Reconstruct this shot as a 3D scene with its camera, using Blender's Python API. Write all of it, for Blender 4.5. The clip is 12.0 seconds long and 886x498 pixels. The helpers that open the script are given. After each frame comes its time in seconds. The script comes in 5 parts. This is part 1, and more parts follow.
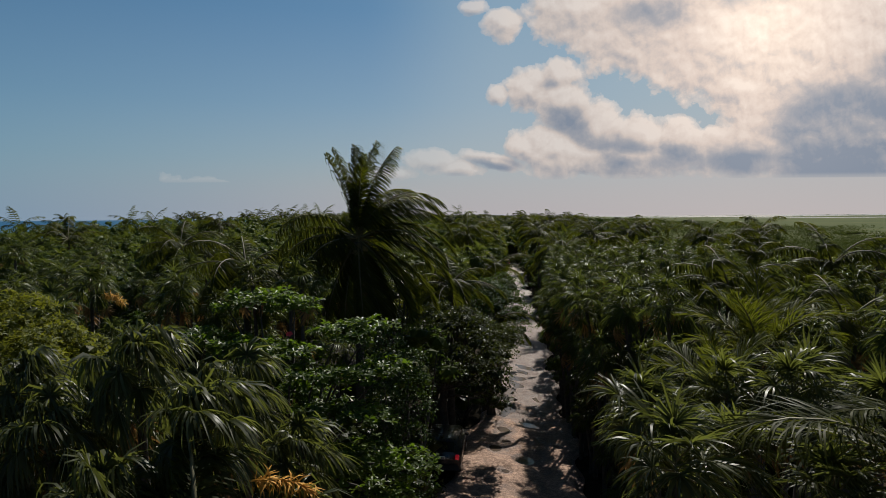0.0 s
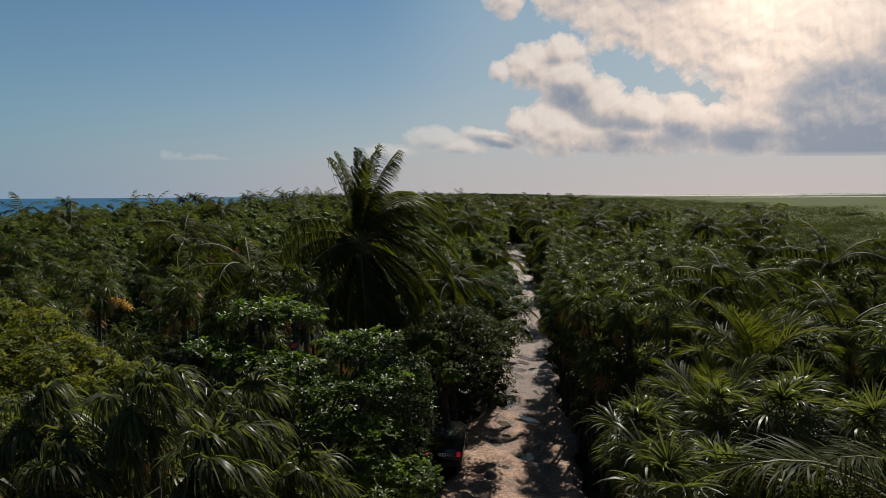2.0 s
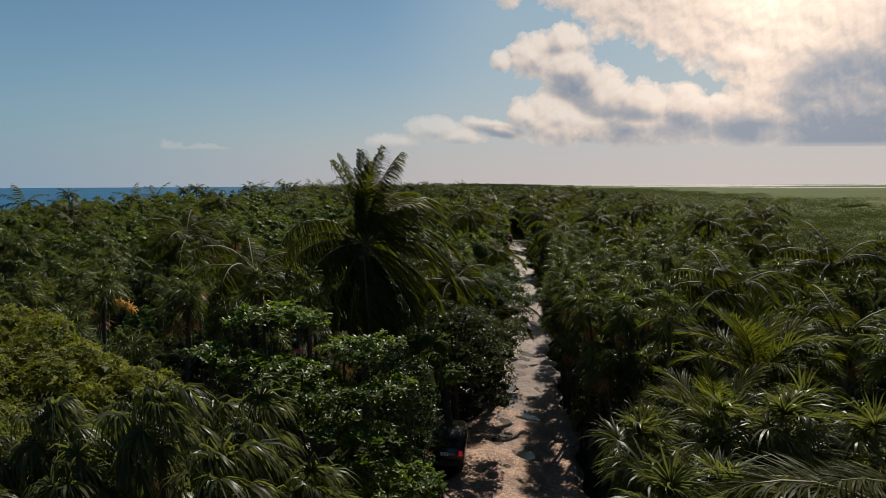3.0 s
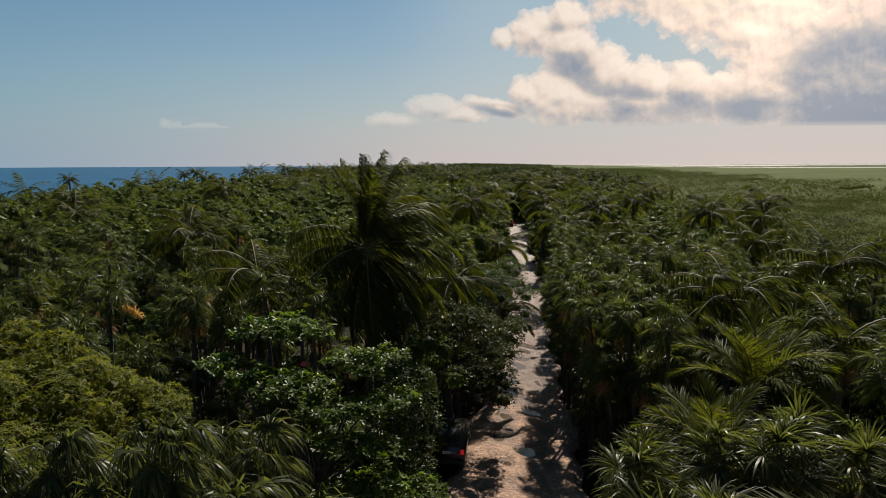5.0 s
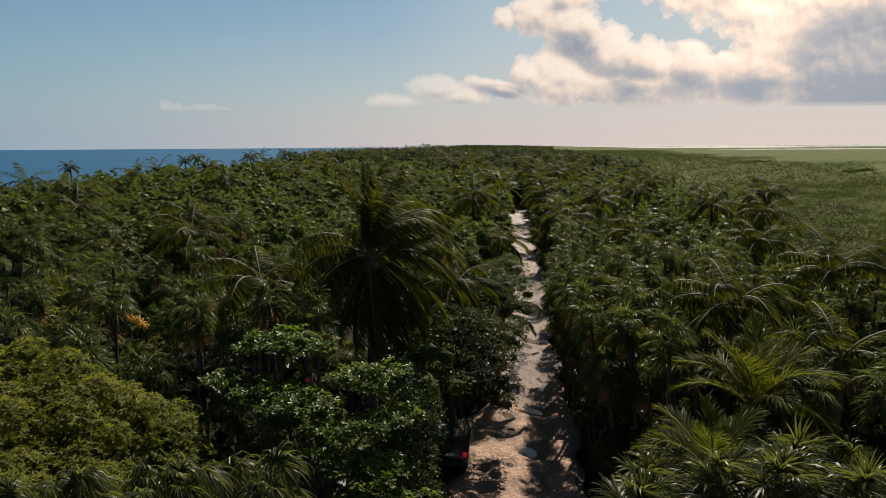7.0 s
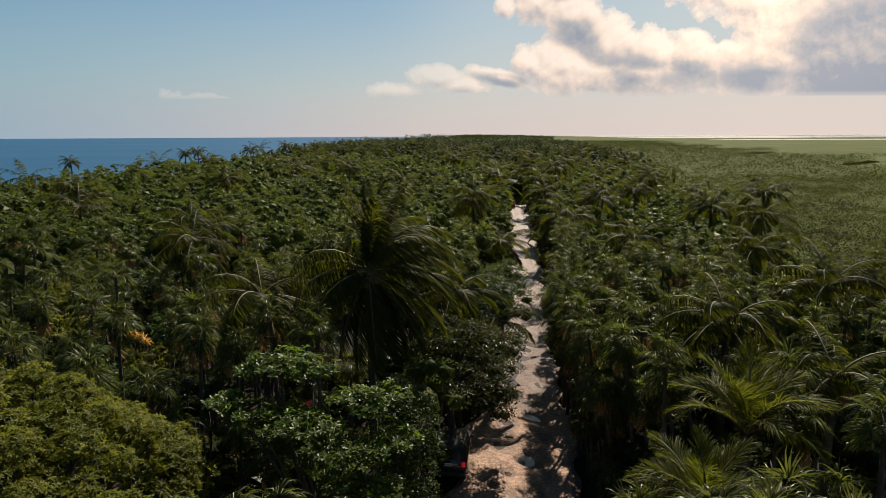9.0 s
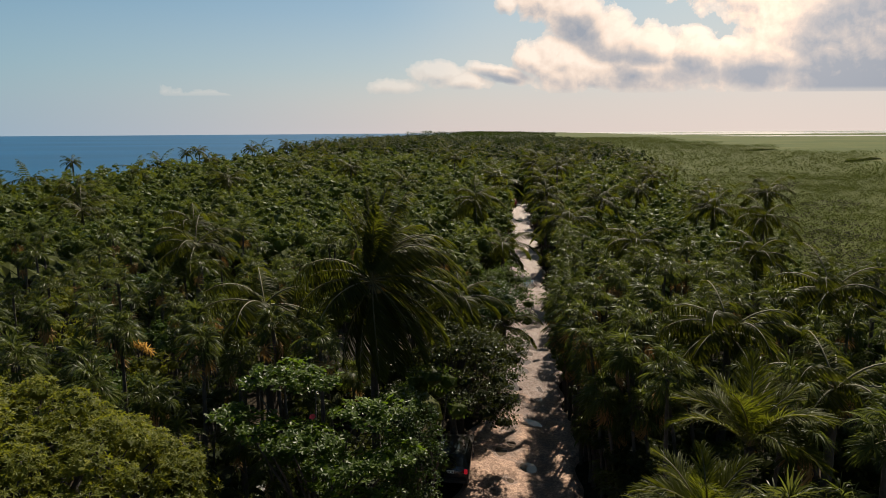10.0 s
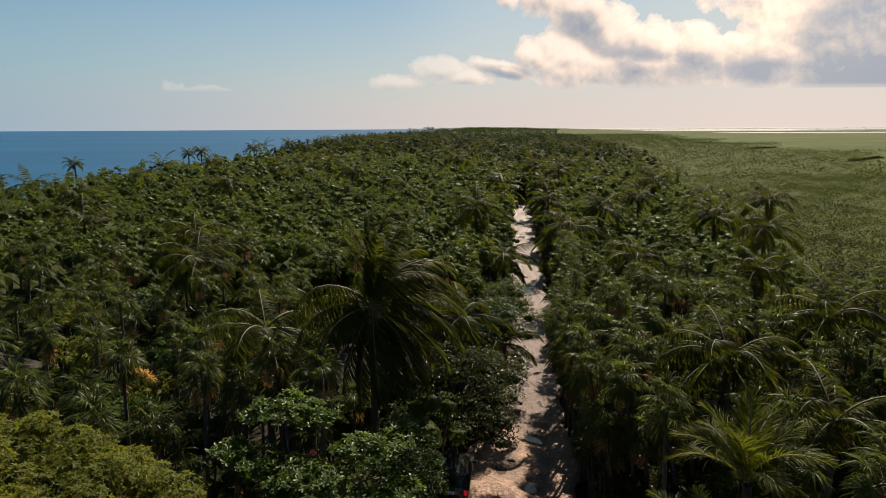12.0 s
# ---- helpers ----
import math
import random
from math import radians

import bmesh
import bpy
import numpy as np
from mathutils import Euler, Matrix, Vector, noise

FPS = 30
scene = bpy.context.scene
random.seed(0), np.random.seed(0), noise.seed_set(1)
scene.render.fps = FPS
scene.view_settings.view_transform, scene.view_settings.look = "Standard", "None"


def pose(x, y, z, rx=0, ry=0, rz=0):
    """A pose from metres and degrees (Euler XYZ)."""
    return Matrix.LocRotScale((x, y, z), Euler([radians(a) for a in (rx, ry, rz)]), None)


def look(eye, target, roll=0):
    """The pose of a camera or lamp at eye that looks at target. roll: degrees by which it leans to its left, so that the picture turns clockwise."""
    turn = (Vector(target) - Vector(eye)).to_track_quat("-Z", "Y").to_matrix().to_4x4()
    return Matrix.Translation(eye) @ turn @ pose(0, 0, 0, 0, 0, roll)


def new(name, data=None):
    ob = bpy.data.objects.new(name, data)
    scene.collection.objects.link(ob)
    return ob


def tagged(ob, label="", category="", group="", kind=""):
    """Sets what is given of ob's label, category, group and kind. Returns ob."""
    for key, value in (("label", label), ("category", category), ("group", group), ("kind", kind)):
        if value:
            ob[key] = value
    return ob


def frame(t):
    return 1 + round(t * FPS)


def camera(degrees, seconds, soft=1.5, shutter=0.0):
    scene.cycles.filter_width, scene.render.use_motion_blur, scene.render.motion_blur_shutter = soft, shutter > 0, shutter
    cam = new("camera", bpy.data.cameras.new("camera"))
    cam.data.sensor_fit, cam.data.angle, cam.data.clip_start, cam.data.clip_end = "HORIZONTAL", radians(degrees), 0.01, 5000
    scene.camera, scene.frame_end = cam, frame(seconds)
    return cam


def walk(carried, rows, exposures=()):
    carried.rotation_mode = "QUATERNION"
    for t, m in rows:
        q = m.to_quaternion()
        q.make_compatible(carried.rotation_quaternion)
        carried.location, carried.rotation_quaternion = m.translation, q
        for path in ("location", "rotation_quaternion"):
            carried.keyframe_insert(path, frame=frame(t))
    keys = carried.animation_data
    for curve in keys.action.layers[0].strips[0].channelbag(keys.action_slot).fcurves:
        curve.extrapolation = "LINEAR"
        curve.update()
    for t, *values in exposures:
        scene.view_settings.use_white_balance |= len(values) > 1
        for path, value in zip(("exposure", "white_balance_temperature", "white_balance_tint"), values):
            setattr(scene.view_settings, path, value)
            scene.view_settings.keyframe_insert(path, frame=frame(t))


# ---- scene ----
cam = camera(69.5, 12.0, soft=0.8)
# metres in one unit of the plan, in which all places below are written
PLAN = 1.45
PATH = [
    (0, (-0.169, 0.777, 8.713), (-0.145, 2.775, 8.609), -0.5),
    (0.5, (-0.166, 0.776, 8.886), (-0.145, 2.773, 8.764), -0.5),
    (1, (-0.205, 0.764, 9.065), (-0.184, 2.759, 8.926), -0.5),
    (1.5, (-0.189, 0.723, 9.28), (-0.17, 2.717, 9.125), -0.4),
    (2, (-0.179, 0.649, 9.487), (-0.16, 2.642, 9.315), -0.4),
    (2.5, (-0.199, 0.628, 9.665), (-0.182, 2.62, 9.478), -0.4),
    (3, (-0.231, 0.629, 9.851), (-0.215, 2.619, 9.648), -0.3),
    (5, (-0.28, 0.55, 10.636), (-0.266, 2.532, 10.37), -0.3),
    (5.5, (-0.279, 0.585, 10.833), (-0.268, 2.565, 10.553), -0.4),
    (6, (-0.277, 0.595, 11.043), (-0.266, 2.573, 10.747), -0.4),
    (6.5, (-0.296, 0.611, 11.234), (-0.285, 2.587, 10.922), -0.3),
    (7, (-0.308, 0.628, 11.417), (-0.299, 2.602, 11.095), -0.4),
    (9, (-0.278, 0.562, 12.269), (-0.27, 2.53, 11.915), -0.3),
    (9.5, (-0.285, 0.588, 12.459), (-0.28, 2.555, 12.099), -0.3),
    (10, (-0.303, 0.605, 12.658), (-0.299, 2.571, 12.294), -0.4),
    (10.5, (-0.336, 0.668, 12.894), (-0.333, 2.634, 12.524), -0.4),
    (11, (-0.358, 0.724, 13.139), (-0.357, 2.689, 12.766), -0.3),
    (11.5, (-0.29, 0.721, 13.374), (-0.291, 2.685, 12.999), -0.3),
    (12, (-0.245, 0.728, 13.597), (-0.247, 2.692, 13.22), -0.3),
]
walk(cam, [(t, look([v * PLAN for v in eye], [v * PLAN for v in target], roll)) for t, eye, target, roll in PATH],
     exposures=[(0, 0.38, 5950, 9), (3, 0.58, 6250, 9), (6, 0.76, 6500, 10), (9, 0.90, 6650, 11), (12, 0.98, 6700, 11)])

# ---- light ----
SUN_AZ, SUN_EL = radians(19), radians(49)
sun = new("sun", bpy.data.lights.new("sun", "SUN"))
sun.data.energy, sun.data.angle, sun.data.color = 4.6, radians(0.6), (1.0, 0.90, 0.74)
sun.matrix_world = look((0, 0, 60), (-math.sin(SUN_AZ) * math.cos(SUN_EL) * 10, -math.cos(SUN_AZ) * math.cos(SUN_EL) * 10, 60 - math.sin(SUN_EL) * 10))


def link(tree, a, b):
    tree.links.new(a, b)


def value_math(tree, op, a, b=None, clamp=False):
    n = tree.nodes.new("ShaderNodeMath")
    n.operation, n.use_clamp = op, clamp
    for i, v in enumerate((a, b)):
        if v is None:
            continue
        if isinstance(v, (int, float)):
            n.inputs[i].default_value = v
        else:
            link(tree, v, n.inputs[i])
    return n.outputs[0]


def ramp(tree, fac, stops, smooth=False):
    n = tree.nodes.new("ShaderNodeValToRGB")
    n.color_ramp.interpolation = "EASE" if smooth else "LINEAR"
    els = n.color_ramp.elements
    while len(els) < len(stops):
        els.new(0.5)
    for e, (p, c) in zip(els, stops):
        e.position = p
        e.color = (c, c, c, 1) if isinstance(c, (int, float)) else (*c, 1)
    link(tree, fac, n.inputs[0])
    return n.outputs[0]


def mixed(tree, fac, a, b, blend="MIX"):
    n = tree.nodes.new("ShaderNodeMix")
    n.data_type, n.blend_type = "RGBA", blend
    for sock, v in ((n.inputs[0], fac), (n.inputs[6], a), (n.inputs[7], b)):
        if isinstance(v, (int, float)):
            sock.default_value = v
        elif isinstance(v, tuple):
            sock.default_value = (*v, 1)
        else:
            link(tree, v, sock)
    return n.outputs[2]


def noise_tex(tree, vec, scale, detail=4, rough=0.55, distort=0.0):
    n = tree.nodes.new("ShaderNodeTexNoise")
    n.inputs["Scale"].default_value, n.inputs["Detail"].default_value = scale, detail
    n.inputs["Roughness"].default_value, n.inputs["Distortion"].default_value = rough, distort
    if vec is not None:
        link(tree, vec, n.inputs["Vector"])
    return n.outputs["Fac"]


# Clouds on the plane (x / y, z / y) ahead: centre, half sizes, turn in degrees, weight
CLOUDS = [
    (0.062, 0.320, 0.026, 0.014, 0, 0.9), (0.108, 0.294, 0.036, 0.030, 0, 1.0),
    (0.22, 0.315, 0.085, 0.06, 10, 1.2), (0.33, 0.29, 0.14, 0.09, 0, 1.4), (0.45, 0.27, 0.16, 0.11, 0, 1.5), (0.62, 0.26, 0.20, 0.18, 0, 1.6), (0.80, 0.22, 0.25, 0.22, 0, 1.6), (0.30, 0.252, 0.07, 0.025, -15, 0.9), (0.47, 0.20, 0.07, 0.06, -40, 1.1),
    (0.100, 0.186, 0.020, 0.018, 0, 1.0), (0.150, 0.195, 0.045, 0.040, 20, 1.2), (0.195, 0.215, 0.040, 0.030, 20, 1.0), (0.20, 0.17, 0.06, 0.05, -30, 1.3), (0.25, 0.13, 0.07, 0.055, -25, 1.3), (0.32, 0.115, 0.07, 0.045, -5, 1.3), (0.38, 0.11, 0.06, 0.045, 0, 1.2),
    (0.14, 0.105, 0.035, 0.03, 0, 1.0), (0.19, 0.10, 0.07, 0.05, 0, 1.3), (0.30, 0.09, 0.18, 0.034, 0, 1.3), (0.50, 0.10, 0.20, 0.045, 0, 1.4), (0.65, 0.11, 0.25, 0.08, 0, 1.5), (0.85, 0.12, 0.30, 0.10, 0, 1.5),
    (0.0, 0.085, 0.05, 0.022, -5, 0.9), (0.035, 0.075, 0.05, 0.016, 0, 0.8), (-0.07, 0.066, 0.05, 0.014, 0, 0.6), (0.095, 0.084, 0.065, 0.014, -10, 0.9), (-0.36, 0.05, 0.07, 0.014, -8, 0.5),
]
GREY = [
    (0.64, 0.125, 0.16, 0.10, 10, 2.0), (0.85, 0.14, 0.28, 0.14, 6, 1.9), (0.34, 0.31, 0.10, 0.04, 0, 1.1), (0.47, 0.33, 0.08, 0.03, 0, 0.7), (0.74, 0.22, 0.12, 0.06, 15, 0.9),
    (0.215, 0.145, 0.06, 0.045, -35, 1.0), (0.29, 0.10, 0.09, 0.05, -10, 0.8), (0.38, 0.09, 0.10, 0.05, 0, 0.8), (0.48, 0.09, 0.10, 0.05, 0, 1.0), (0.095, 0.082, 0.060, 0.013, -10, 1.6), (0.17, 0.20, 0.03, 0.02, 0, 0.6),
]


def blob_group(name, blobs, wobble):
    g = bpy.data.node_groups.new(name, "ShaderNodeTree")
    g.interface.new_socket("Vector", in_out="INPUT", socket_type="NodeSocketVector")
    g.interface.new_socket("Density", in_out="OUTPUT", socket_type="NodeSocketFloat")
    src, out = g.nodes.new("NodeGroupInput"), g.nodes.new("NodeGroupOutput")
    total = None
    for x, y, a, b, turn, w in blobs:
        m = g.nodes.new("ShaderNodeMapping")
        m.vector_type = "TEXTURE"
        m.inputs["Location"].default_value, m.inputs["Rotation"].default_value = (x, y, 0), (0, 0, radians(turn))
        m.inputs["Scale"].default_value = (a, b, 1)
        link(g, src.outputs[0], m.inputs["Vector"])
        l = g.nodes.new("ShaderNodeVectorMath")
        l.operation = "LENGTH"
        link(g, m.outputs[0], l.inputs[0])
        d = value_math(g, "MULTIPLY", value_math(g, "SUBTRACT", 1.0, l.outputs["Value"]), w)
        total = d if total is None else value_math(g, "MAXIMUM", total, d)
    n1 = value_math(g, "SUBTRACT", noise_tex(g, src.outputs[0], 30, 9, 0.58, 0.2), 0.5)
    total = value_math(g, "ADD", value_math(g, "MAXIMUM", total, -1.2), value_math(g, "MULTIPLY", n1, wobble))
    link(g, total, out.inputs[0])
    return g


world = bpy.data.worlds.new("world")
scene.world = world
world.use_nodes = True
wt = world.node_tree
wt.nodes.clear()
wout, wbg = wt.nodes.new("ShaderNodeOutputWorld"), wt.nodes.new("ShaderNodeBackground")
wbg.inputs["Strength"].default_value = 0.05
link(wt, wbg.outputs[0], wout.inputs[0])
sky = wt.nodes.new("ShaderNodeTexSky")
sky.sky_type, sky.sun_disc = "NISHITA", False
sky.sun_elevation, sky.sun_rotation = SUN_EL, SUN_AZ
sky.air_density, sky.dust_density, sky.ozone_density, sky.altitude = 1.0, 0.5, 2.0, 10
co = wt.nodes.new("ShaderNodeTexCoord")
sep = wt.nodes.new("ShaderNodeSeparateXYZ")
link(wt, co.outputs["Generated"], sep.inputs[0])
ahead = value_math(wt, "MAXIMUM", sep.outputs[1], 0.05)
flat = wt.nodes.new("ShaderNodeCombineXYZ")
flat_x = value_math(wt, "DIVIDE", sep.outputs[0], ahead)
link(wt, flat_x, flat.inputs[0])
link(wt, value_math(wt, "DIVIDE", sep.outputs[2], ahead), flat.inputs[1])


def density(blobs, name, wobble):
    n = wt.nodes.new("ShaderNodeGroup")
    n.node_tree = blob_group(name, blobs, wobble)
    link(wt, flat.outputs[0], n.inputs[0])
    return n.outputs[0]


front = ramp(wt, sep.outputs[1], [(0.25, 0.0), (0.45, 1.0)])
flat_z = value_math(wt, "DIVIDE", sep.outputs[2], ahead)
thick = value_math(wt, "MINIMUM", density(CLOUDS, "cloud_cover", 1.25), value_math(wt, "MULTIPLY", value_math(wt, "SUBTRACT", flat_z, 0.054), 32))
toward_sun = wt.nodes.new("ShaderNodeVectorMath")
toward_sun.operation = "ADD"
toward_sun.inputs[1].default_value = (0.005, 0.010, 0)
link(wt, flat.outputs[0], toward_sun.inputs[0])
behind = wt.nodes.new("ShaderNodeGroup")
behind.node_tree = bpy.data.node_groups["cloud_cover"]
link(wt, toward_sun.outputs[0], behind.inputs[0])
rim = value_math(wt, "SUBTRACT", thick, behind.outputs[0])
grey = density(GREY, "cloud_grey", 0.55)
cover = ramp(wt, thick, [(0.0, 0.0), (0.08, 0.5), (0.32, 1.0)], True)
thin_side = ramp(wt, value_math(wt, "ADD", flat_x, 0.5), [(0.25, 0.25), (0.5, 0.5), (0.62, 1.0)])
cover = value_math(wt, "MULTIPLY", cover, thin_side)
greyness = ramp(wt, grey, [(0.0, 0.0), (1.0, 1.0)], True)
shade = value_math(wt, "SUBTRACT", value_math(wt, "ADD", value_math(wt, "MULTIPLY", greyness, 0.66), 0.22), value_math(wt, "MULTIPLY", rim, 0.8), True)
cloud_colour = ramp(wt, shade, [(0.0, (1.0, 0.86, 0.74)), (0.3, (0.84, 0.70, 0.60)), (0.65, (0.50, 0.48, 0.485)), (1.0, (0.33, 0.365, 0.425))])
glow = wt.nodes.new("ShaderNodeVectorMath")
glow.operation = "DISTANCE"
glow.inputs[1].default_value = (0.52, 0.30, 0)
link(wt, flat.outputs[0], glow.inputs[0])
lit = ramp(wt, glow.outputs["Value"], [(0.0, (20.0, 18.5, 16.5)), (0.14, (14.5, 13.6, 12.8)), (0.34, (11, 11, 11))])
cloud_colour = mixed(wt, 1.0, cloud_colour, lit, "MULTIPLY")
low = ramp(wt, sep.outputs[2], [(0.0, 1.0), (0.04, 0.85), (0.09, 0.55), (0.17, 0.28), (0.3, 0.06), (0.45, 0.0)])
warm_side = ramp(wt, value_math(wt, "ADD", value_math(wt, "MULTIPLY", sep.outputs[0], 0.7), 0.5), [(0.1, (3.5, 4.6, 5.6)), (0.5, (6.93, 6.22, 6.01)), (0.8, (8.06, 6.93, 6.36))])
blue = mixed(wt, 1.0, sky.outputs[0], (0.53, 0.755, 0.778), "MULTIPLY")
veil = ramp(wt, value_math(wt, "ADD", flat_x, 0.12), [(0.0, 0.0), (0.25, 0.42), (0.6, 0.72)], True)
clear = mixed(wt, low, mixed(wt, value_math(wt, "MULTIPLY", veil, front), blue, (6.3, 7.5, 7.5)), warm_side)
elsewhere = ramp(wt, noise_tex(wt, co.outputs["Generated"], 3.0, 6, 0.6), [(0.58, 0.0), (0.75, 0.6)])
overhead = mixed(wt, value_math(wt, "MULTIPLY", elsewhere, value_math(wt, "SUBTRACT", 1.0, front)), clear, (5.66, 5.37, 5.23))
link(wt, mixed(wt, value_math(wt, "MULTIPLY", cover, front), overhead, cloud_colour), wbg.inputs["Color"])


# ---- materials ----
def material(name):
    m = bpy.data.materials.new(name)
    m.use_nodes = True
    t = m.node_tree
    p = t.nodes["Principled BSDF"]
    return m, t, p


def leaf_material(name, dark, mid, light, rough=0.42, through_part=0.3, glow=(0.16, 0.26, 0.03), gloss=0.5, patch=0.5):
    m, t, p = material(name)
    geo = t.nodes.new("ShaderNodeNewGeometry")
    info = t.nodes.new("ShaderNodeObjectInfo")
    n = noise_tex(t, geo.outputs["Position"], patch, 3)
    f = value_math(t, "ADD", value_math(t, "MULTIPLY", geo.outputs["Random Per Island"], 0.45), value_math(t, "MULTIPLY", info.outputs["Random"], 0.25))
    f = value_math(t, "ADD", f, value_math(t, "MULTIPLY", value_math(t, "SUBTRACT", n, 0.3), 0.75), True)
    col = ramp(t, f, [(0.0, dark), (0.5, mid), (1.0, light)])
    link(t, col, p.inputs["Base Color"])
    p.inputs["Roughness"].default_value, p.inputs["Specular IOR Level"].default_value = rough + 0.05, gloss * 0.36
    tr = t.nodes.new("ShaderNodeBsdfTranslucent")
    link(t, mixed(t, 0.65, col, glow), tr.inputs["Color"])
    ms = t.nodes.new("ShaderNodeMixShader")
    ms.inputs[0].default_value = through_part
    link(t, p.outputs[0], ms.inputs[1])
    link(t, tr.outputs[0], ms.inputs[2])
    link(t, ms.outputs[0], t.nodes["Material Output"].inputs["Surface"])
    return m


def rough_material(name, stops, scale, rough=0.85, bump=0.3, bump_scale=30, detail=6):
    m, t, p = material(name)
    geo = t.nodes.new("ShaderNodeNewGeometry")
    n = noise_tex(t, geo.outputs["Position"], scale, detail)
    link(t, ramp(t, n, stops), p.inputs["Base Color"])
    p.inputs["Roughness"].default_value = rough
    b = t.nodes.new("ShaderNodeBump")
    b.inputs["Strength"].default_value, b.inputs["Distance"].default_value = bump, 0.05
    link(t, noise_tex(t, geo.outputs["Position"], bump_scale, 5), b.inputs["Height"])
    link(t, b.outputs[0], p.inputs["Normal"])
    return m


FAN = leaf_material("fan_leaf", (0.0062, 0.0100, 0.0030), (0.0215, 0.0300, 0.0072), (0.086, 0.098, 0.024), 0.34, 0.28, (0.20, 0.24, 0.03), gloss=0.2)
FAN_NEAR = leaf_material("fan_leaf_near", (0.009, 0.0125, 0.004), (0.025, 0.030, 0.0085), (0.076, 0.079, 0.024), 0.36, 0.33, (0.26, 0.29, 0.045), gloss=0.55)
FAN_MID = leaf_material("thatch_palm_leaf", (0.0120, 0.0210, 0.0052), (0.039, 0.056, 0.0120), (0.124, 0.145, 0.032), 0.4, 0.28, (0.23, 0.27, 0.03), gloss=0.15, patch=0.12)
COCO = leaf_material("coconut_leaflet", (0.00704, 0.0106, 0.00282), (0.0197, 0.0239, 0.00493), (0.056, 0.056, 0.0104), 0.40, 0.34, (0.17, 0.19, 0.012), gloss=0.12)
YOUNG = leaf_material("young_coconut_leaflet", (0.018, 0.024, 0.0035), (0.034, 0.041, 0.005), (0.074, 0.077, 0.013), 0.42, 0.40, (0.20, 0.22, 0.012), gloss=0.2)
ALMOND = leaf_material("almond_leaf", (0.0075, 0.0145, 0.0026), (0.022, 0.038, 0.0048), (0.074, 0.102, 0.0145), 0.36, 0.33, (0.22, 0.36, 0.015), gloss=0.45)
MANGO = leaf_material("yellow_green_leaf", (0.020, 0.026, 0.005), (0.078, 0.088, 0.014), (0.26, 0.24, 0.046), 0.42, 0.36, (0.36, 0.37, 0.02), gloss=0.25, patch=0.9)
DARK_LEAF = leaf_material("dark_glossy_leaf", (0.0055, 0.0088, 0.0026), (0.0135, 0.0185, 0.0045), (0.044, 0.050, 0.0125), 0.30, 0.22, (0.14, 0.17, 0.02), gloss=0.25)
HEDGE = leaf_material("hedge_leaf", (0.0072, 0.014, 0.0026), (0.018, 0.034, 0.0045), (0.045, 0.068, 0.010), 0.32, 0.2, (0.11, 0.19, 0.012), gloss=0.35)
BUSH = leaf_material("bush_leaf", (0.0141, 0.0211, 0.00352), (0.0324, 0.0408, 0.00634), (0.088, 0.0864, 0.0144), 0.4, 0.26, gloss=0.18, patch=0.25)
WOODS = leaf_material("woodland_leaf", (0.015, 0.027, 0.0060), (0.048, 0.067, 0.0128), (0.14, 0.155, 0.032), 0.42, 0.28, (0.21, 0.28, 0.03), gloss=0.2, patch=0.12)
# Darker, greyer copy of the woodland leaf; distant crown shade is in the colour.
FAR_SHADE_LEAF = leaf_material("far_woodland_shade_leaf", (0.008, 0.0115, 0.004), (0.0155, 0.0195, 0.0062), (0.034, 0.037, 0.012), 0.5, 0.12, gloss=0.08, patch=0.03)
MANGROVE = leaf_material("mangrove_leaf", (0.021, 0.030, 0.007), (0.036, 0.047, 0.0105), (0.068, 0.076, 0.018), 0.6, 0.2, (0.15, 0.19, 0.03), gloss=0.05, patch=0.14)
# Leaf colour darkened: the shade under the far crowns is painted into it.
SHADE_TONED = leaf_material("shade_toned_undergrowth", (0.012, 0.017, 0.005), (0.026, 0.033, 0.009), (0.05, 0.055, 0.016), 0.6, 0.1, gloss=0.1, patch=0.2)
BARE = leaf_material("grey_twig", (0.022, 0.023, 0.016), (0.036, 0.035, 0.024), (0.055, 0.05, 0.036), 0.8, 0.1, (0.08, 0.08, 0.05), gloss=0.05)
DEAD = leaf_material("dead_leaf", (0.10, 0.055, 0.022), (0.19, 0.11, 0.04), (0.34, 0.21, 0.08), 0.6, 0.2, (0.35, 0.2, 0.05))
FLOWER = leaf_material("orange_flower_stalk", (0.35, 0.16, 0.02), (0.5, 0.26, 0.04), (0.6, 0.36, 0.06), 0.6, 0.2, (0.5, 0.3, 0.05))
BARK = rough_material("palm_bark", [(0.3, (0.026, 0.021, 0.017)), (0.7, (0.066, 0.056, 0.046))], 6, 0.85, 0.6, 25)
RACHIS = rough_material("leaf_stalk", [(0.3, (0.05, 0.045, 0.014)), (0.7, (0.10, 0.085, 0.03))], 4, 0.68, 0.1, 30)
SHELL = rough_material("coconut_husk", [(0.3, (0.12, 0.09, 0.02)), (0.7, (0.25, 0.17, 0.05))], 9, 0.5, 0.2, 40)


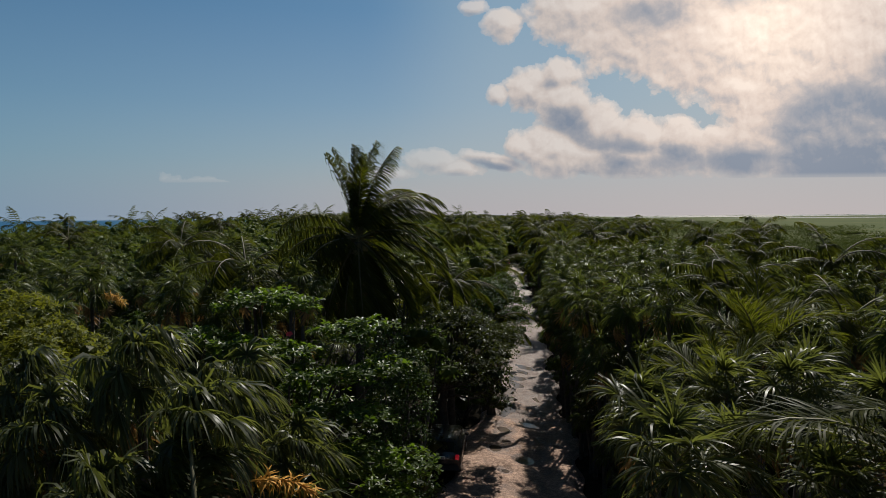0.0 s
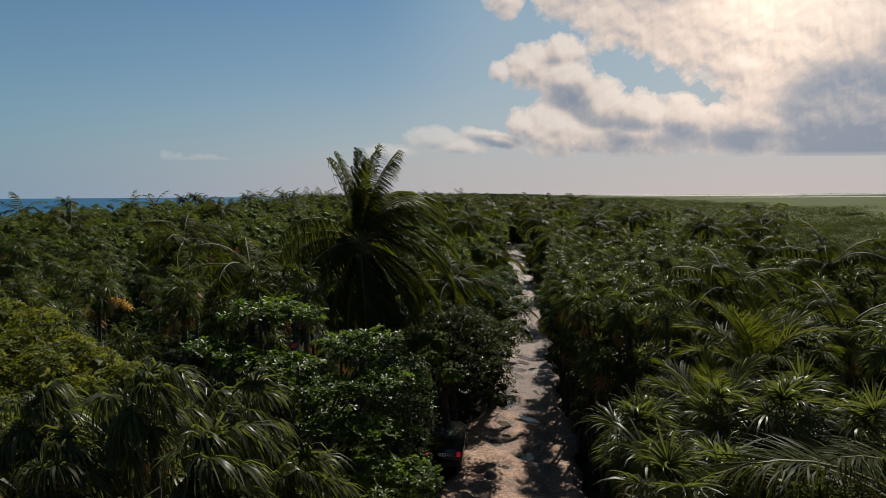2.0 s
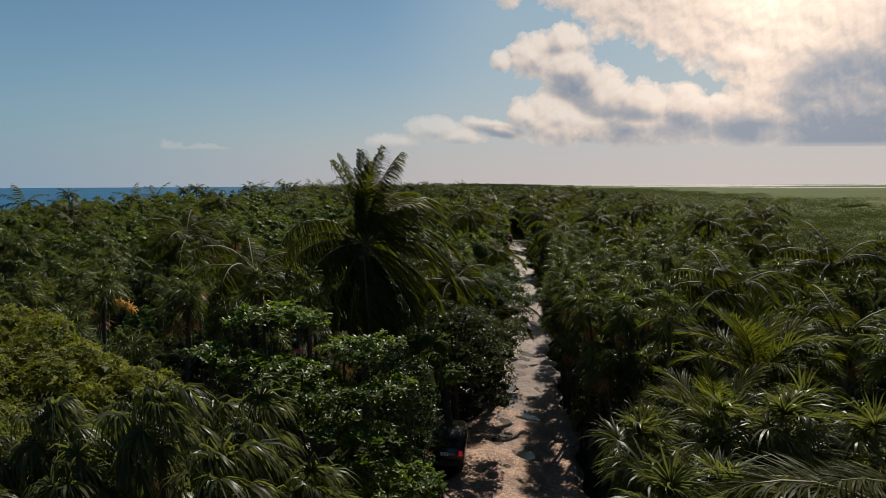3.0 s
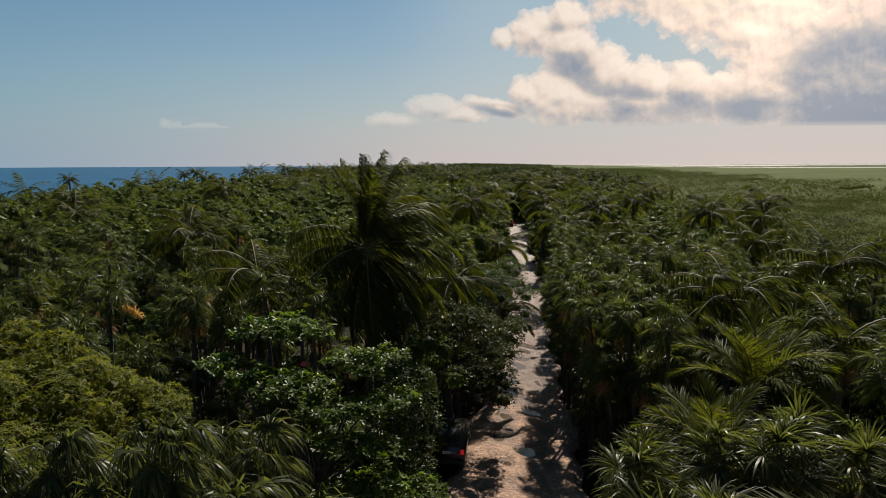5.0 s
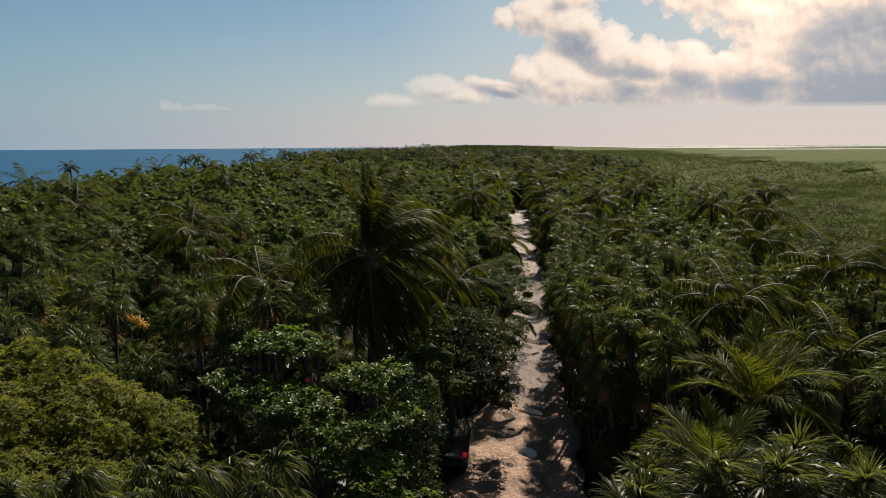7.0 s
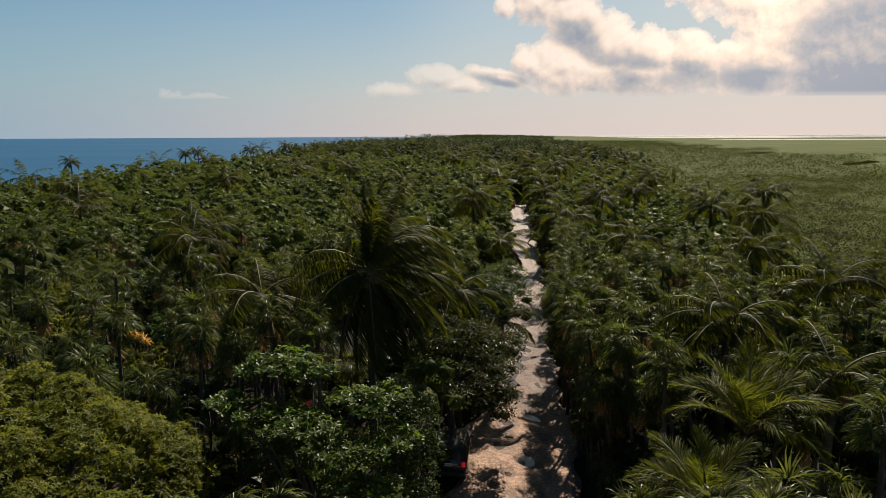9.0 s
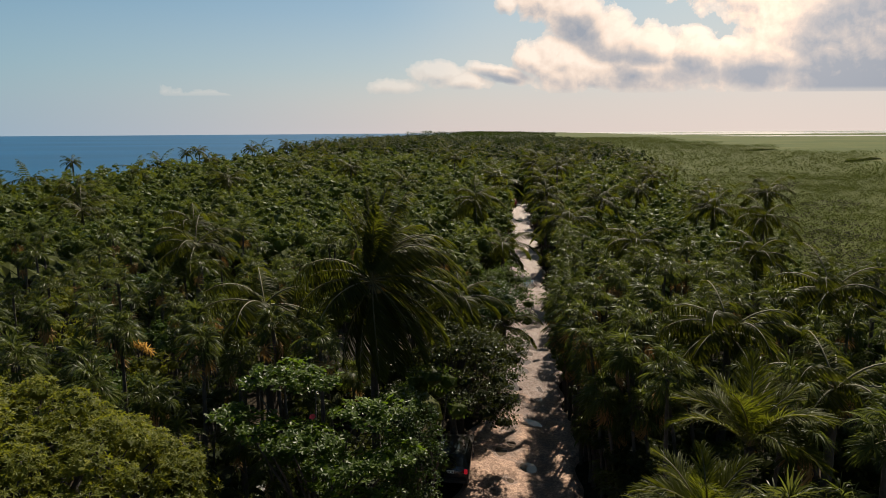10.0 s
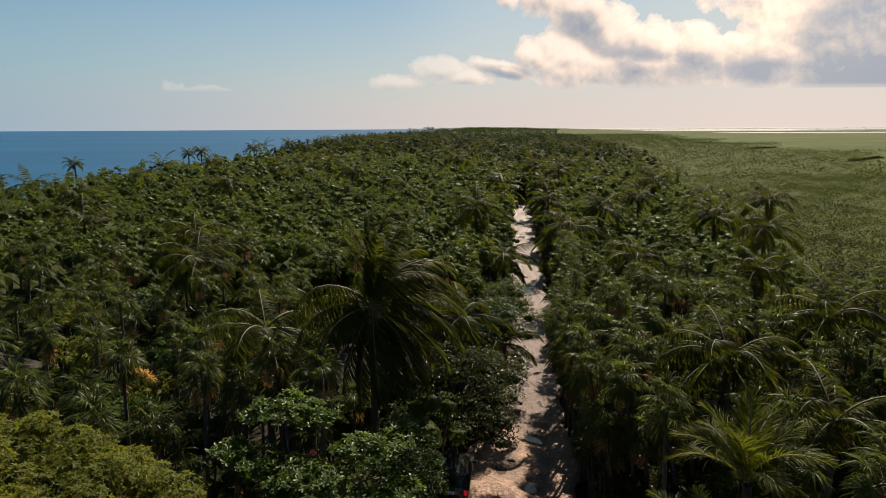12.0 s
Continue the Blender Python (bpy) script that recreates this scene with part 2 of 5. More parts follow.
def ground_material():
    m, t, p = material("ground_cover")
    geo = t.nodes.new("ShaderNodeNewGeometry")
    sp = t.nodes.new("ShaderNodeSeparateXYZ")
    link(t, geo.outputs["Position"], sp.inputs[0])
    fine = noise_tex(t, geo.outputs["Position"], 2.5, 6)
    wide = noise_tex(t, geo.outputs["Position"], 0.012, 6, 0.6)
    litter = ramp(t, fine, [(0.3, (0.010, 0.008, 0.005)), (0.55, (0.024, 0.018, 0.011)), (0.75, (0.05, 0.036, 0.022))])
    marsh = ramp(t, wide, [(0.3, (0.034, 0.048, 0.011)), (0.5, (0.050, 0.062, 0.015)), (0.7, (0.074, 0.078, 0.022))])
    far_out = value_math(t, "ADD", sp.outputs[0], value_math(t, "MULTIPLY", sp.outputs[1], 0.02))
    where = ramp(t, value_math(t, "DIVIDE", far_out, 290), [(0.45, 0.0), (0.62, 1.0)])
    link(t, mixed(t, where, litter, marsh), p.inputs["Base Color"])
    p.inputs["Roughness"].default_value = 0.95
    p.inputs["Specular IOR Level"].default_value = 0.1
    b = t.nodes.new("ShaderNodeBump")
    b.inputs["Strength"].default_value, b.inputs["Distance"].default_value = 0.8, 0.08
    link(t, noise_tex(t, geo.outputs["Position"], 9, 5), b.inputs["Height"])
    link(t, b.outputs[0], p.inputs["Normal"])
    return m


def road_material():
    m, t, p = material("sandy_road")
    geo = t.nodes.new("ShaderNodeNewGeometry")
    sp = t.nodes.new("ShaderNodeSeparateXYZ")
    link(t, geo.outputs["Position"], sp.inputs[0])
    fine = noise_tex(t, geo.outputs["Position"], 22, 6, 0.65)
    wide = noise_tex(t, geo.outputs["Position"], 0.9, 5, 0.6, 0.4)
    dry = ramp(t, fine, [(0.25, (0.29, 0.185, 0.135)), (0.55, (0.40, 0.265, 0.195)), (0.8, (0.48, 0.34, 0.255))])
    damp = ramp(t, fine, [(0.3, (0.11, 0.066, 0.050)), (0.7, (0.19, 0.120, 0.092))])
    low = ramp(t, sp.outputs[2], [(0.0, 1.0), (0.055, 0.0)])
    # Wet ruts and patches; the ramp along y paints palm shade in as damp.
    wet_shade = value_math(t, "ADD", value_math(t, "MULTIPLY", low, 0.8), value_math(t, "MULTIPLY", value_math(t, "ADD", value_math(t, "SUBTRACT", wide, 0.53), ramp(t, value_math(t, "DIVIDE", sp.outputs[1], 145), [(0.2, -0.0), (0.27, 0.0), (0.31, 0.40), (0.95, 0.44)])), 3.0), True)
    base = mixed(t, wet_shade, dry, damp)
    stones = ramp(t, noise_tex(t, geo.outputs["Position"], 5.5, 7, 0.75), [(0.46, (0.62, 0.60, 0.60)), (0.56, (1.0, 1.0, 1.0)), (0.68, (1.28, 1.24, 1.2))])
    link(t, mixed(t, 1.0, base, stones, "MULTIPLY"), p.inputs["Base Color"])
    link(t, ramp(t, wet_shade, [(0.2, 0.9), (1.0, 0.5)]), p.inputs["Roughness"])
    b = t.nodes.new("ShaderNodeBump")
    b.inputs["Strength"].default_value, b.inputs["Distance"].default_value = 0.9, 0.08
    link(t, value_math(t, "ADD", fine, value_math(t, "MULTIPLY", noise_tex(t, geo.outputs["Position"], 3.0, 6, 0.65), 2.0)), b.inputs["Height"])
    link(t, b.outputs[0], p.inputs["Normal"])
    return m


def water_material(name, colour, rough, bump, scale, stretch=1.0, gloss=0.5):
    m, t, p = material(name)
    geo = t.nodes.new("ShaderNodeNewGeometry")
    mp = t.nodes.new("ShaderNodeMapping")
    mp.inputs["Scale"].default_value = (stretch, 1, 1)
    link(t, geo.outputs["Position"], mp.inputs["Vector"])
    wide = noise_tex(t, mp.outputs[0], 0.004, 4)
    c2 = tuple(min(1, v * 1.7) for v in colour)
    link(t, ramp(t, wide, [(0.35, colour), (0.65, c2)]), p.inputs["Base Color"])
    p.inputs["Roughness"].default_value, p.inputs["IOR"].default_value, p.inputs["Specular IOR Level"].default_value = rough, 1.33, gloss
    b = t.nodes.new("ShaderNodeBump")
    b.inputs["Strength"].default_value, b.inputs["Distance"].default_value = bump, 0.2
    link(t, noise_tex(t, mp.outputs[0], scale, 5), b.inputs["Height"])
    link(t, b.outputs[0], p.inputs["Normal"])
    return m


def plain(name, colour, rough, metal=0.0, coat=0.0):
    m, t, p = material(name)
    geo = t.nodes.new("ShaderNodeNewGeometry")
    n = noise_tex(t, geo.outputs["Position"], 5, 6)
    c2 = tuple(min(1, v * 1.35) for v in colour)
    link(t, ramp(t, n, [(0.3, colour), (0.75, c2)]), p.inputs["Base Color"])
    link(t, ramp(t, n, [(0.3, rough), (0.8, min(1, rough + 0.15))]), p.inputs["Roughness"])
    p.inputs["Metallic"].default_value, p.inputs["Coat Weight"].default_value = metal, coat
    return m


GROUND, ROAD = ground_material(), road_material()
SEA = water_material("sea_water", (0.006, 0.042, 0.092), 0.4, 0.9, 0.25, 0.4, 0.12)
# Pale lagoon base colour stands for glint and sky reflection on the water.
LAGOON_GLINT = water_material("lagoon_water_glint_tone", (0.21, 0.21, 0.19), 0.2, 0.05, 0.4)
PUDDLE = water_material("puddle_water", (0.07, 0.052, 0.04), 0.05, 0.02, 3)
PAINT = plain("black_car_paint", (0.010, 0.010, 0.012), 0.25, 0.0, 0.8)
RUBBER, CHROME = plain("rubber", (0.02, 0.02, 0.02), 0.8), plain("alloy", (0.45, 0.45, 0.46), 0.35, 1.0)
GLASS = plain("tinted_glass", (0.012, 0.014, 0.016), 0.05)
LAMP_RED, PLATE = plain("red_lens", (0.62, 0.015, 0.02), 0.2, 0, 0.6), plain("plate_white", (0.7, 0.7, 0.68), 0.45)
LAMP_RED.node_tree.nodes["Principled BSDF"].inputs["Emission Color"].default_value = (1.0, 0.03, 0.06, 1)
LAMP_RED.node_tree.nodes["Principled BSDF"].inputs["Emission Strength"].default_value = 0.10
THATCH = rough_material("thatch", [(0.3, (0.02, 0.016, 0.012)), (0.7, (0.045, 0.036, 0.026))], 7, 0.95, 0.8, 30)
TEAL, RED_CLOTH, POLE = plain("teal_board", (0.08, 0.42, 0.36), 0.6), plain("red_cloth", (0.4, 0.03, 0.03), 0.8), plain("pole_wood", (0.13, 0.095, 0.065), 0.8)


# ---- mesh helpers ----
rng = np.random.default_rng(7)


class Geo:
    """Gathers triangles and quads, each with a material slot, and makes one mesh of them."""

    def __init__(self):
        self.v, self.t, self.q, self.tm, self.qm, self.n = [], [], [], [], [], 0

    def add(self, v, t=None, q=None, slot=0, q_slot=None):
        self.v.append(np.asarray(v, float).reshape(-1, 3))
        if t is not None and len(t):
            self.t.append(np.asarray(t, int).reshape(-1, 3) + self.n)
            self.tm.append(np.broadcast_to(np.asarray(slot), (len(self.t[-1]),)))
        if q is not None and len(q):
            self.q.append(np.asarray(q, int).reshape(-1, 4) + self.n)
            self.qm.append(np.broadcast_to(np.asarray(slot if q_slot is None else q_slot), (len(self.q[-1]),)))
        self.n += len(self.v[-1])

    def arrays(self):
        v = np.concatenate(self.v)
        t = np.concatenate(self.t) if self.t else np.zeros((0, 3), int)
        q = np.concatenate(self.q) if self.q else np.zeros((0, 4), int)
        tm = np.concatenate(self.tm) if self.tm else np.zeros(0, int)
        qm = np.concatenate(self.qm) if self.qm else np.zeros(0, int)
        return v, t, q, tm, qm

    def spread(self, template, places):
        """Adds the template's arrays once for each 4 x 4 pose in places."""
        v, t, q, tm, qm = template
        n, k = len(places), len(v)
        if n == 0:
            return
        w = np.einsum("nij,kj->nki", places[:, :3, :3], v) + places[:, None, :3, 3]
        off = (np.arange(n) * k)[:, None, None]
        self.add(w.reshape(-1, 3), (t[None] + off).reshape(-1, 3), (q[None] + off).reshape(-1, 4), 0)
        if len(t):
            self.tm[-1] = np.tile(tm, n)
        if len(q):
            self.qm[-1] = np.tile(qm, n)

    def mesh(self, name, mats, smooth=False):
        v, t, q, tm, qm = self.arrays()
        me = bpy.data.meshes.new(name)
        me.vertices.add(len(v))
        me.vertices.foreach_set("co", v.astype(np.float32).ravel())
        me.loops.add(t.size + q.size)
        me.loops.foreach_set("vertex_index", np.concatenate((t.ravel(), q.ravel())).astype(np.int32))
        me.polygons.add(len(t) + len(q))
        me.polygons.foreach_set("loop_start", np.concatenate((np.arange(len(t)) * 3, t.size + np.arange(len(q)) * 4)).astype(np.int32))
        me.polygons.foreach_set("material_index", np.concatenate((tm, qm)).astype(np.int32))
        me.polygons.foreach_set("use_smooth", np.full(len(t) + len(q), smooth))
        for m in mats:
            me.materials.append(m)
        me.update(calc_edges=True)
        return me


def unit(a):
    return a / np.maximum(np.linalg.norm(a, axis=-1, keepdims=True), 1e-9)


def blades(geo, base, way, side, length, width, droop, slot=0, fine=1, pull=(0, 0, -1)):
    """Narrow tapering leaf strips of one length that bend over towards pull."""
    n = len(base)
    length, width, droop = (np.broadcast_to(np.asarray(a, float), (n,))[:, None] for a in (length, width, droop))
    pull = np.asarray(pull, float)
    stops, wide = (((0.0, 0.5, 1.0), (0.6, 0.95)), ((0.0, 0.38, 0.74, 1.0), (0.45, 1.0, 0.7)), ((0.0, 0.28, 0.55, 0.8, 1.0), (0.45, 1.0, 0.85, 0.5)))[int(fine)]
    roll = rng.normal(0, 0.35, (n, 1))
    side = side * np.cos(roll) + np.cross(way, side) * np.sin(roll)
    c, vs = base, []
    for i, w in enumerate(wide):
        vs += [c - side * width * w / 2, c + side * width * w / 2]
        mid = (stops[i] + stops[i + 1]) / 2
        c = c + unit(way + pull * droop * 2.2 * mid ** 1.15) * length * (stops[i + 1] - stops[i])
    vs.append(c)
    k = len(vs)
    v = np.stack(vs, 1).reshape(-1, 3)
    o = (np.arange(n) * k)[:, None]
    q = [o + np.array([[2 * i, 2 * i + 1, 2 * i + 3, 2 * i + 2]]) for i in range(len(wide) - 1)]
    t = o + np.array([[k - 3, k - 2, k - 1]])
    geo.add(v, t, np.concatenate(q), slot)


def leaves(geo, at, way, up, length, width, slot=0, big=False):
    """Broad leaves: a folded diamond, or a rounder one with more corners."""
    n = len(at)
    length, width = (np.broadcast_to(np.asarray(a, float), (n,))[:, None] for a in (length, width))
    side = unit(np.cross(way, up))
    nrm = np.cross(side, way)
    if not big:
        v = np.stack((at, at + way * length * 0.5 + side * width / 2 + nrm * width * 0.18, at + way * length, at + way * length * 0.5 - side * width / 2 + nrm * width * 0.18), 1).reshape(-1, 3)
        o = (np.arange(n) * 4)[:, None]
        geo.add(v, np.concatenate((o + np.array([[0, 1, 2]]), o + np.array([[0, 2, 3]]))), None, slot)
        return
    r = side * width / 2
    v = np.stack((at, at + way * length * 0.4 + r * 0.75 + nrm * width * 0.12, at + way * length * 0.78 + r + nrm * width * 0.1, at + way * length * 0.98 - nrm * width * 0.1,
                  at + way * length * 0.78 - r + nrm * width * 0.1, at + way * length * 0.4 - r * 0.75 + nrm * width * 0.12), 1).reshape(-1, 3)
    o = (np.arange(n) * 6)[:, None]
    geo.add(v, None, np.concatenate((o + np.array([[0, 1, 2, 3]]), o + np.array([[0, 3, 4, 5]]))), slot)


def tube(geo, points, radii, sides=6, slot=0):
    """A tapered round limb along a line of points."""
    p = np.asarray(points, float)
    d = unit(np.gradient(p, axis=0))
    ref = np.where(np.abs(d[:, 2:3]) > 0.9, [[1.0, 0, 0]], [[0, 0, 1.0]])
    a = unit(np.cross(d, ref))
    b = np.cross(d, a)
    ang = np.linspace(0, 2 * np.pi, sides, endpoint=False)
    r = np.asarray(radii, float)[:, None, None]
    v = p[:, None] + r * (np.cos(ang)[None, :, None] * a[:, None] + np.sin(ang)[None, :, None] * b[:, None])
    q = [(i * sides + j, i * sides + (j + 1) % sides, (i + 1) * sides + (j + 1) % sides, (i + 1) * sides + j) for i in range(len(p) - 1) for j in range(sides)]
    geo.add(v.reshape(-1, 3), None, q, slot)


def part(name, mesh, parent, label="", m=None):
    ob = new(name, mesh)
    ob.parent = parent
    if m is not None:
        ob.matrix_basis = m
    return tagged(ob, label)


def poses(x, y, z, turn, scale=1.0, lean=0.0):
    """Arrays of poses, turned about z, leaned and scaled."""
    n = len(x)
    c, s = np.cos(turn), np.sin(turn)
    m = np.zeros((n, 4, 4))
    sc = np.broadcast_to(np.asarray(scale, float), (n,))
    m[:, 0, 0], m[:, 0, 1], m[:, 1, 0], m[:, 1, 1], m[:, 2, 2], m[:, 3, 3] = c * sc, -s * sc, s * sc, c * sc, sc, 1
    m[:, 0, 3], m[:, 1, 3], m[:, 2, 3] = x, y, z
    return m


# ---- plan ----
def road_x(y):
    return np.interp(y, [-40, 0, 20, 29, 45, 59, 77, 95, 115, 200, 400], [-6.0, -0.8, 2.1, 3.7, 5.9, 7.6, 9.3, 11.4, 13.6, 24.0, 50.0])


def road_half(y):
    return np.interp(y, [0, 20, 26, 34, 45, 80, 120], [2.2, 2.1, 1.6, 1.15, 1.0, 1.1, 0.9])


def shore_x(y):
    return np.interp(y, [-300, 60, 91, 110, 160, 340, 1000, 2200, 3600, 5000], [-72, -66, -58, -55, -57, -68, -46, 60, 100, -300])


def mangrove_x(y):
    return np.interp(y, [-100, 20, 33, 44, 69, 131, 327, 700, 1500, 4900], [24, 23, 23, 25.5, 34, 47, 84, 130, 260, 900])


def canopy(x, y):
    """Height of the woods' tops over the plan."""
    h = 6.6 + 1.2 * np.clip((y - 18) / 70, 0, 1) * np.clip((20 - x) / 45, 0, 1) + 0.4 * np.clip((y - 12) / 18, 0, 1) * np.clip((x - 3) / 4, 0, 1) * np.clip((26 - x) / 10, 0, 1) - 1.2 * np.clip((y - 28) / 14, 0, 1) * np.clip((x - 4) / 6, 0, 1)
    return h


# ---- ground, road, water ----
def lagoon(x, y):
    d = np.clip((y - 950) / 250, 0, 1) * np.clip((x - 380 - 0.06 * y) / 160, 0, 1)
    w = np.sin(y / 160 + 1.2 * np.sin(x / 420) + x / 900) + 0.7 * np.sin(y / 67 + x / 260) + 0.25 + np.clip((y - 1300) / 1100, 0, 1.9)
    return d * np.clip(w * 1.2 + 0.1, 0, 1)


def build_ground():
    ang = np.radians(np.concatenate((np.arange(-56, 56, 0.9), np.arange(56, 304, 6))))
    rad = np.concatenate(([0.0], np.arange(1.5, 120, 1.8), 120 * 1.02 ** np.arange(1, 190)))
    rad = rad[rad < 4900]
    a, r = np.meshgrid(ang, rad)
    x, y = np.sin(a) * r, np.cos(a) * r
    z = np.clip((x - shore_x(y)) / 6, -1, 0) * 3.0 + 0.05 * np.sin(x * 0.9) * np.sin(y * 0.7) - 0.12
    d = np.abs(x - road_x(y)) - road_half(y)
    z = np.where(y < 130, np.where(d < 0.6, -0.30, np.where(d < 1.6, z - 0.05, z)), z)
    z = z - 1.2 * (lagoon(x, y) > 0.35)
    g = Geo()
    n, k = len(rad), len(ang)
    i, j = np.meshgrid(np.arange(n - 1), np.arange(k), indexing="ij")
    q = np.stack((i * k + j, i * k + (j + 1) % k, (i + 1) * k + (j + 1) % k, (i + 1) * k + j), -1).reshape(-1, 4)
    g.add(np.stack((x, y, z), -1), None, q[:, ::-1])
    tagged(new("ground", g.mesh("ground", [GROUND], True)), "leaf-littered woodland soil running out to a green marsh", "ground", kind="structure")


def slab(name, corners, z, mat, label, category):
    g = Geo()
    g.add([(x, y, z) for x, y in corners] + [(x, y, z - 0.4) for x, y in corners], None, [(0, 1, 2, 3), (7, 6, 5, 4), (0, 4, 5, 1), (1, 5, 6, 2), (2, 6, 7, 3), (3, 7, 4, 0)])
    return tagged(new(name, g.mesh(name, [mat])), label, category, kind="structure")


HOLES = [(2.3, 24.4, 0.5, 0.7), (2.9, 23.2, 0.35, 0.45), (2.6, 25.9, 0.45, 0.75), (3.5, 27.4, 0.6, 0.9), (2.9, 28.6, 0.5, 0.8), (4.1, 30.2, 0.5, 1.0), (3.4, 31.4, 0.5, 1.2),
         (4.2, 33.6, 0.55, 1.3), (4.8, 36.4, 0.5, 1.4), (2.2, 22.2, 0.3, 0.35), (5.6, 43.0, 0.6, 1.3), (6.2, 47.5, 0.5, 1.5),
         (7.0, 53.0, 0.6, 1.6), (7.2, 58.0, 0.5, 1.3), (8.1, 64.0, 0.5, 1.8), (8.7, 71.0, 0.6, 1.7), (9.6, 80.0, 0.6, 2.0), (10.8, 90.0, 0.5, 2.2)]


def build_road():
    ys = np.concatenate((np.arange(-30, 14, 0.5), np.arange(14, 45, 0.16), np.arange(45, 125, 0.5)))
    us = np.linspace(-1, 1, 41)
    y, u = np.meshgrid(ys, us, indexing="ij")
    x = road_x(y) + u * (road_half(y) + 0.5 + 0.25 * np.sin(y * 0.8) + 0.15 * np.sin(y * 2.3 + u * 2))
    z = 0.055 + 0.03 * np.sin(x * 2.1 + y * 0.6) * np.sin(y * 1.3) + 0.02 * np.sin(x * 5 + y * 3.7)
    z -= 0.05 * np.exp(-((np.abs(u) - 0.42) / 0.12) ** 2) + 0.16 * np.clip((np.abs(u) - 0.86) / 0.14, 0, 1)
    for hx, hy, a, b in HOLES:
        d = np.hypot((x - hx) / a, (y - hy) / b) + 0.18 * np.sin(x * 4 + hy) + 0.14 * np.sin(y * 3.1 + hx)
        z -= 0.10 * np.clip(1.45 - d, 0, 1)
    g = Geo()
    n, k = y.shape
    i, j = np.meshgrid(np.arange(n - 1), np.arange(k - 1), indexing="ij")
    g.add(np.stack((x, y, z), -1), None, np.stack((i * k + j, i * k + j + 1, (i + 1) * k + j + 1, (i + 1) * k + j), -1).reshape(-1, 4))
    tagged(new("road", g.mesh("road", [ROAD], True)), "potholed sandy dirt track with damp wheel ruts", "dirt road", kind="structure")
    for hx, hy, a, b in HOLES:
        s = np.linspace(0, 2 * np.pi, 20, endpoint=False)
        rr = 1.25 + 0.12 * np.sin(2 * s + hx) + 0.1 * np.sin(3 * s + hy)
        g = Geo()
        zz = -0.036
        g.add(np.concatenate(([[hx, hy, zz]], np.stack((hx + a * rr * np.cos(s), hy + b * rr * np.sin(s), np.full(20, zz)), 1))), [(0, 1 + i, 1 + (i + 1) % 20) for i in range(20)])
        tagged(new("puddle", g.mesh("puddle", [PUDDLE], True)), "shallow muddy rainwater puddle in a pothole of the track", "puddle", "puddles on the track")


build_ground()
slab("sea", [(-4900, -900), (140, -900), (140, 4900), (-4900, 4900)], -0.7, SEA, "deep blue sea with small waves beyond the woods", "sea")
slab("lagoon", [(150, 700), (4900, 700), (4900, 4900), (150, 4900)], -0.62, LAGOON_GLINT, "lagoon between green marsh islets, its shine put in as pale colour", "lagoon")
build_road()


# ---- plants ----
def fan_leaf(seed, count, fine, slot=0, dry=False, tilt=0, stiff=1.0, pull=None):
    """A fan palm's leaf: stalk along y, then a cupped ring of pleated blades whose tips hang over."""
    r = np.random.default_rng(seed)
    g = Geo()
    stalk = r.uniform(0.26, 0.46)
    bend = r.uniform(0.03, 0.1)
    if fine:
        tube(g, [(0, 0, 0), (0, stalk * 0.5, bend * 0.6), (0, stalk, bend)], (0.014, 0.010, 0.008), 3, 1)
    a = np.radians(np.linspace(-152, 152, count) + r.uniform(-3, 3, count))
    tip = r.uniform(0.0, 0.35)
    way = unit(np.stack((np.sin(a), np.cos(a) * math.cos(tip) + 0.28, -np.cos(a) * math.sin(tip) + 0.32 * np.abs(np.sin(a)) + 0.1), 1))
    side = unit(np.stack((np.cos(a), -np.sin(a), 0.5 * (np.arange(count) % 2 * 2 - 1)), 1))
    length = (0.50 + 0.12 * np.cos(a)) * r.uniform(0.8, 1.15, count)
    wide = 2 * np.pi * 0.83 / count * 0.40 * length * (0.95, 0.95, 1.25)[int(fine)]
    droop = r.uniform(0.35, 1.0, count) * (1.3 if dry else 1) * stiff
    if pull is None:
        pull = unit(np.array([0.2, -math.sin(radians(tilt)), -math.cos(radians(tilt))]))
    blades(g, np.tile([[0, stalk, bend]], (count, 1)), way, side, length, wide, droop, slot, fine, pull)
    return g


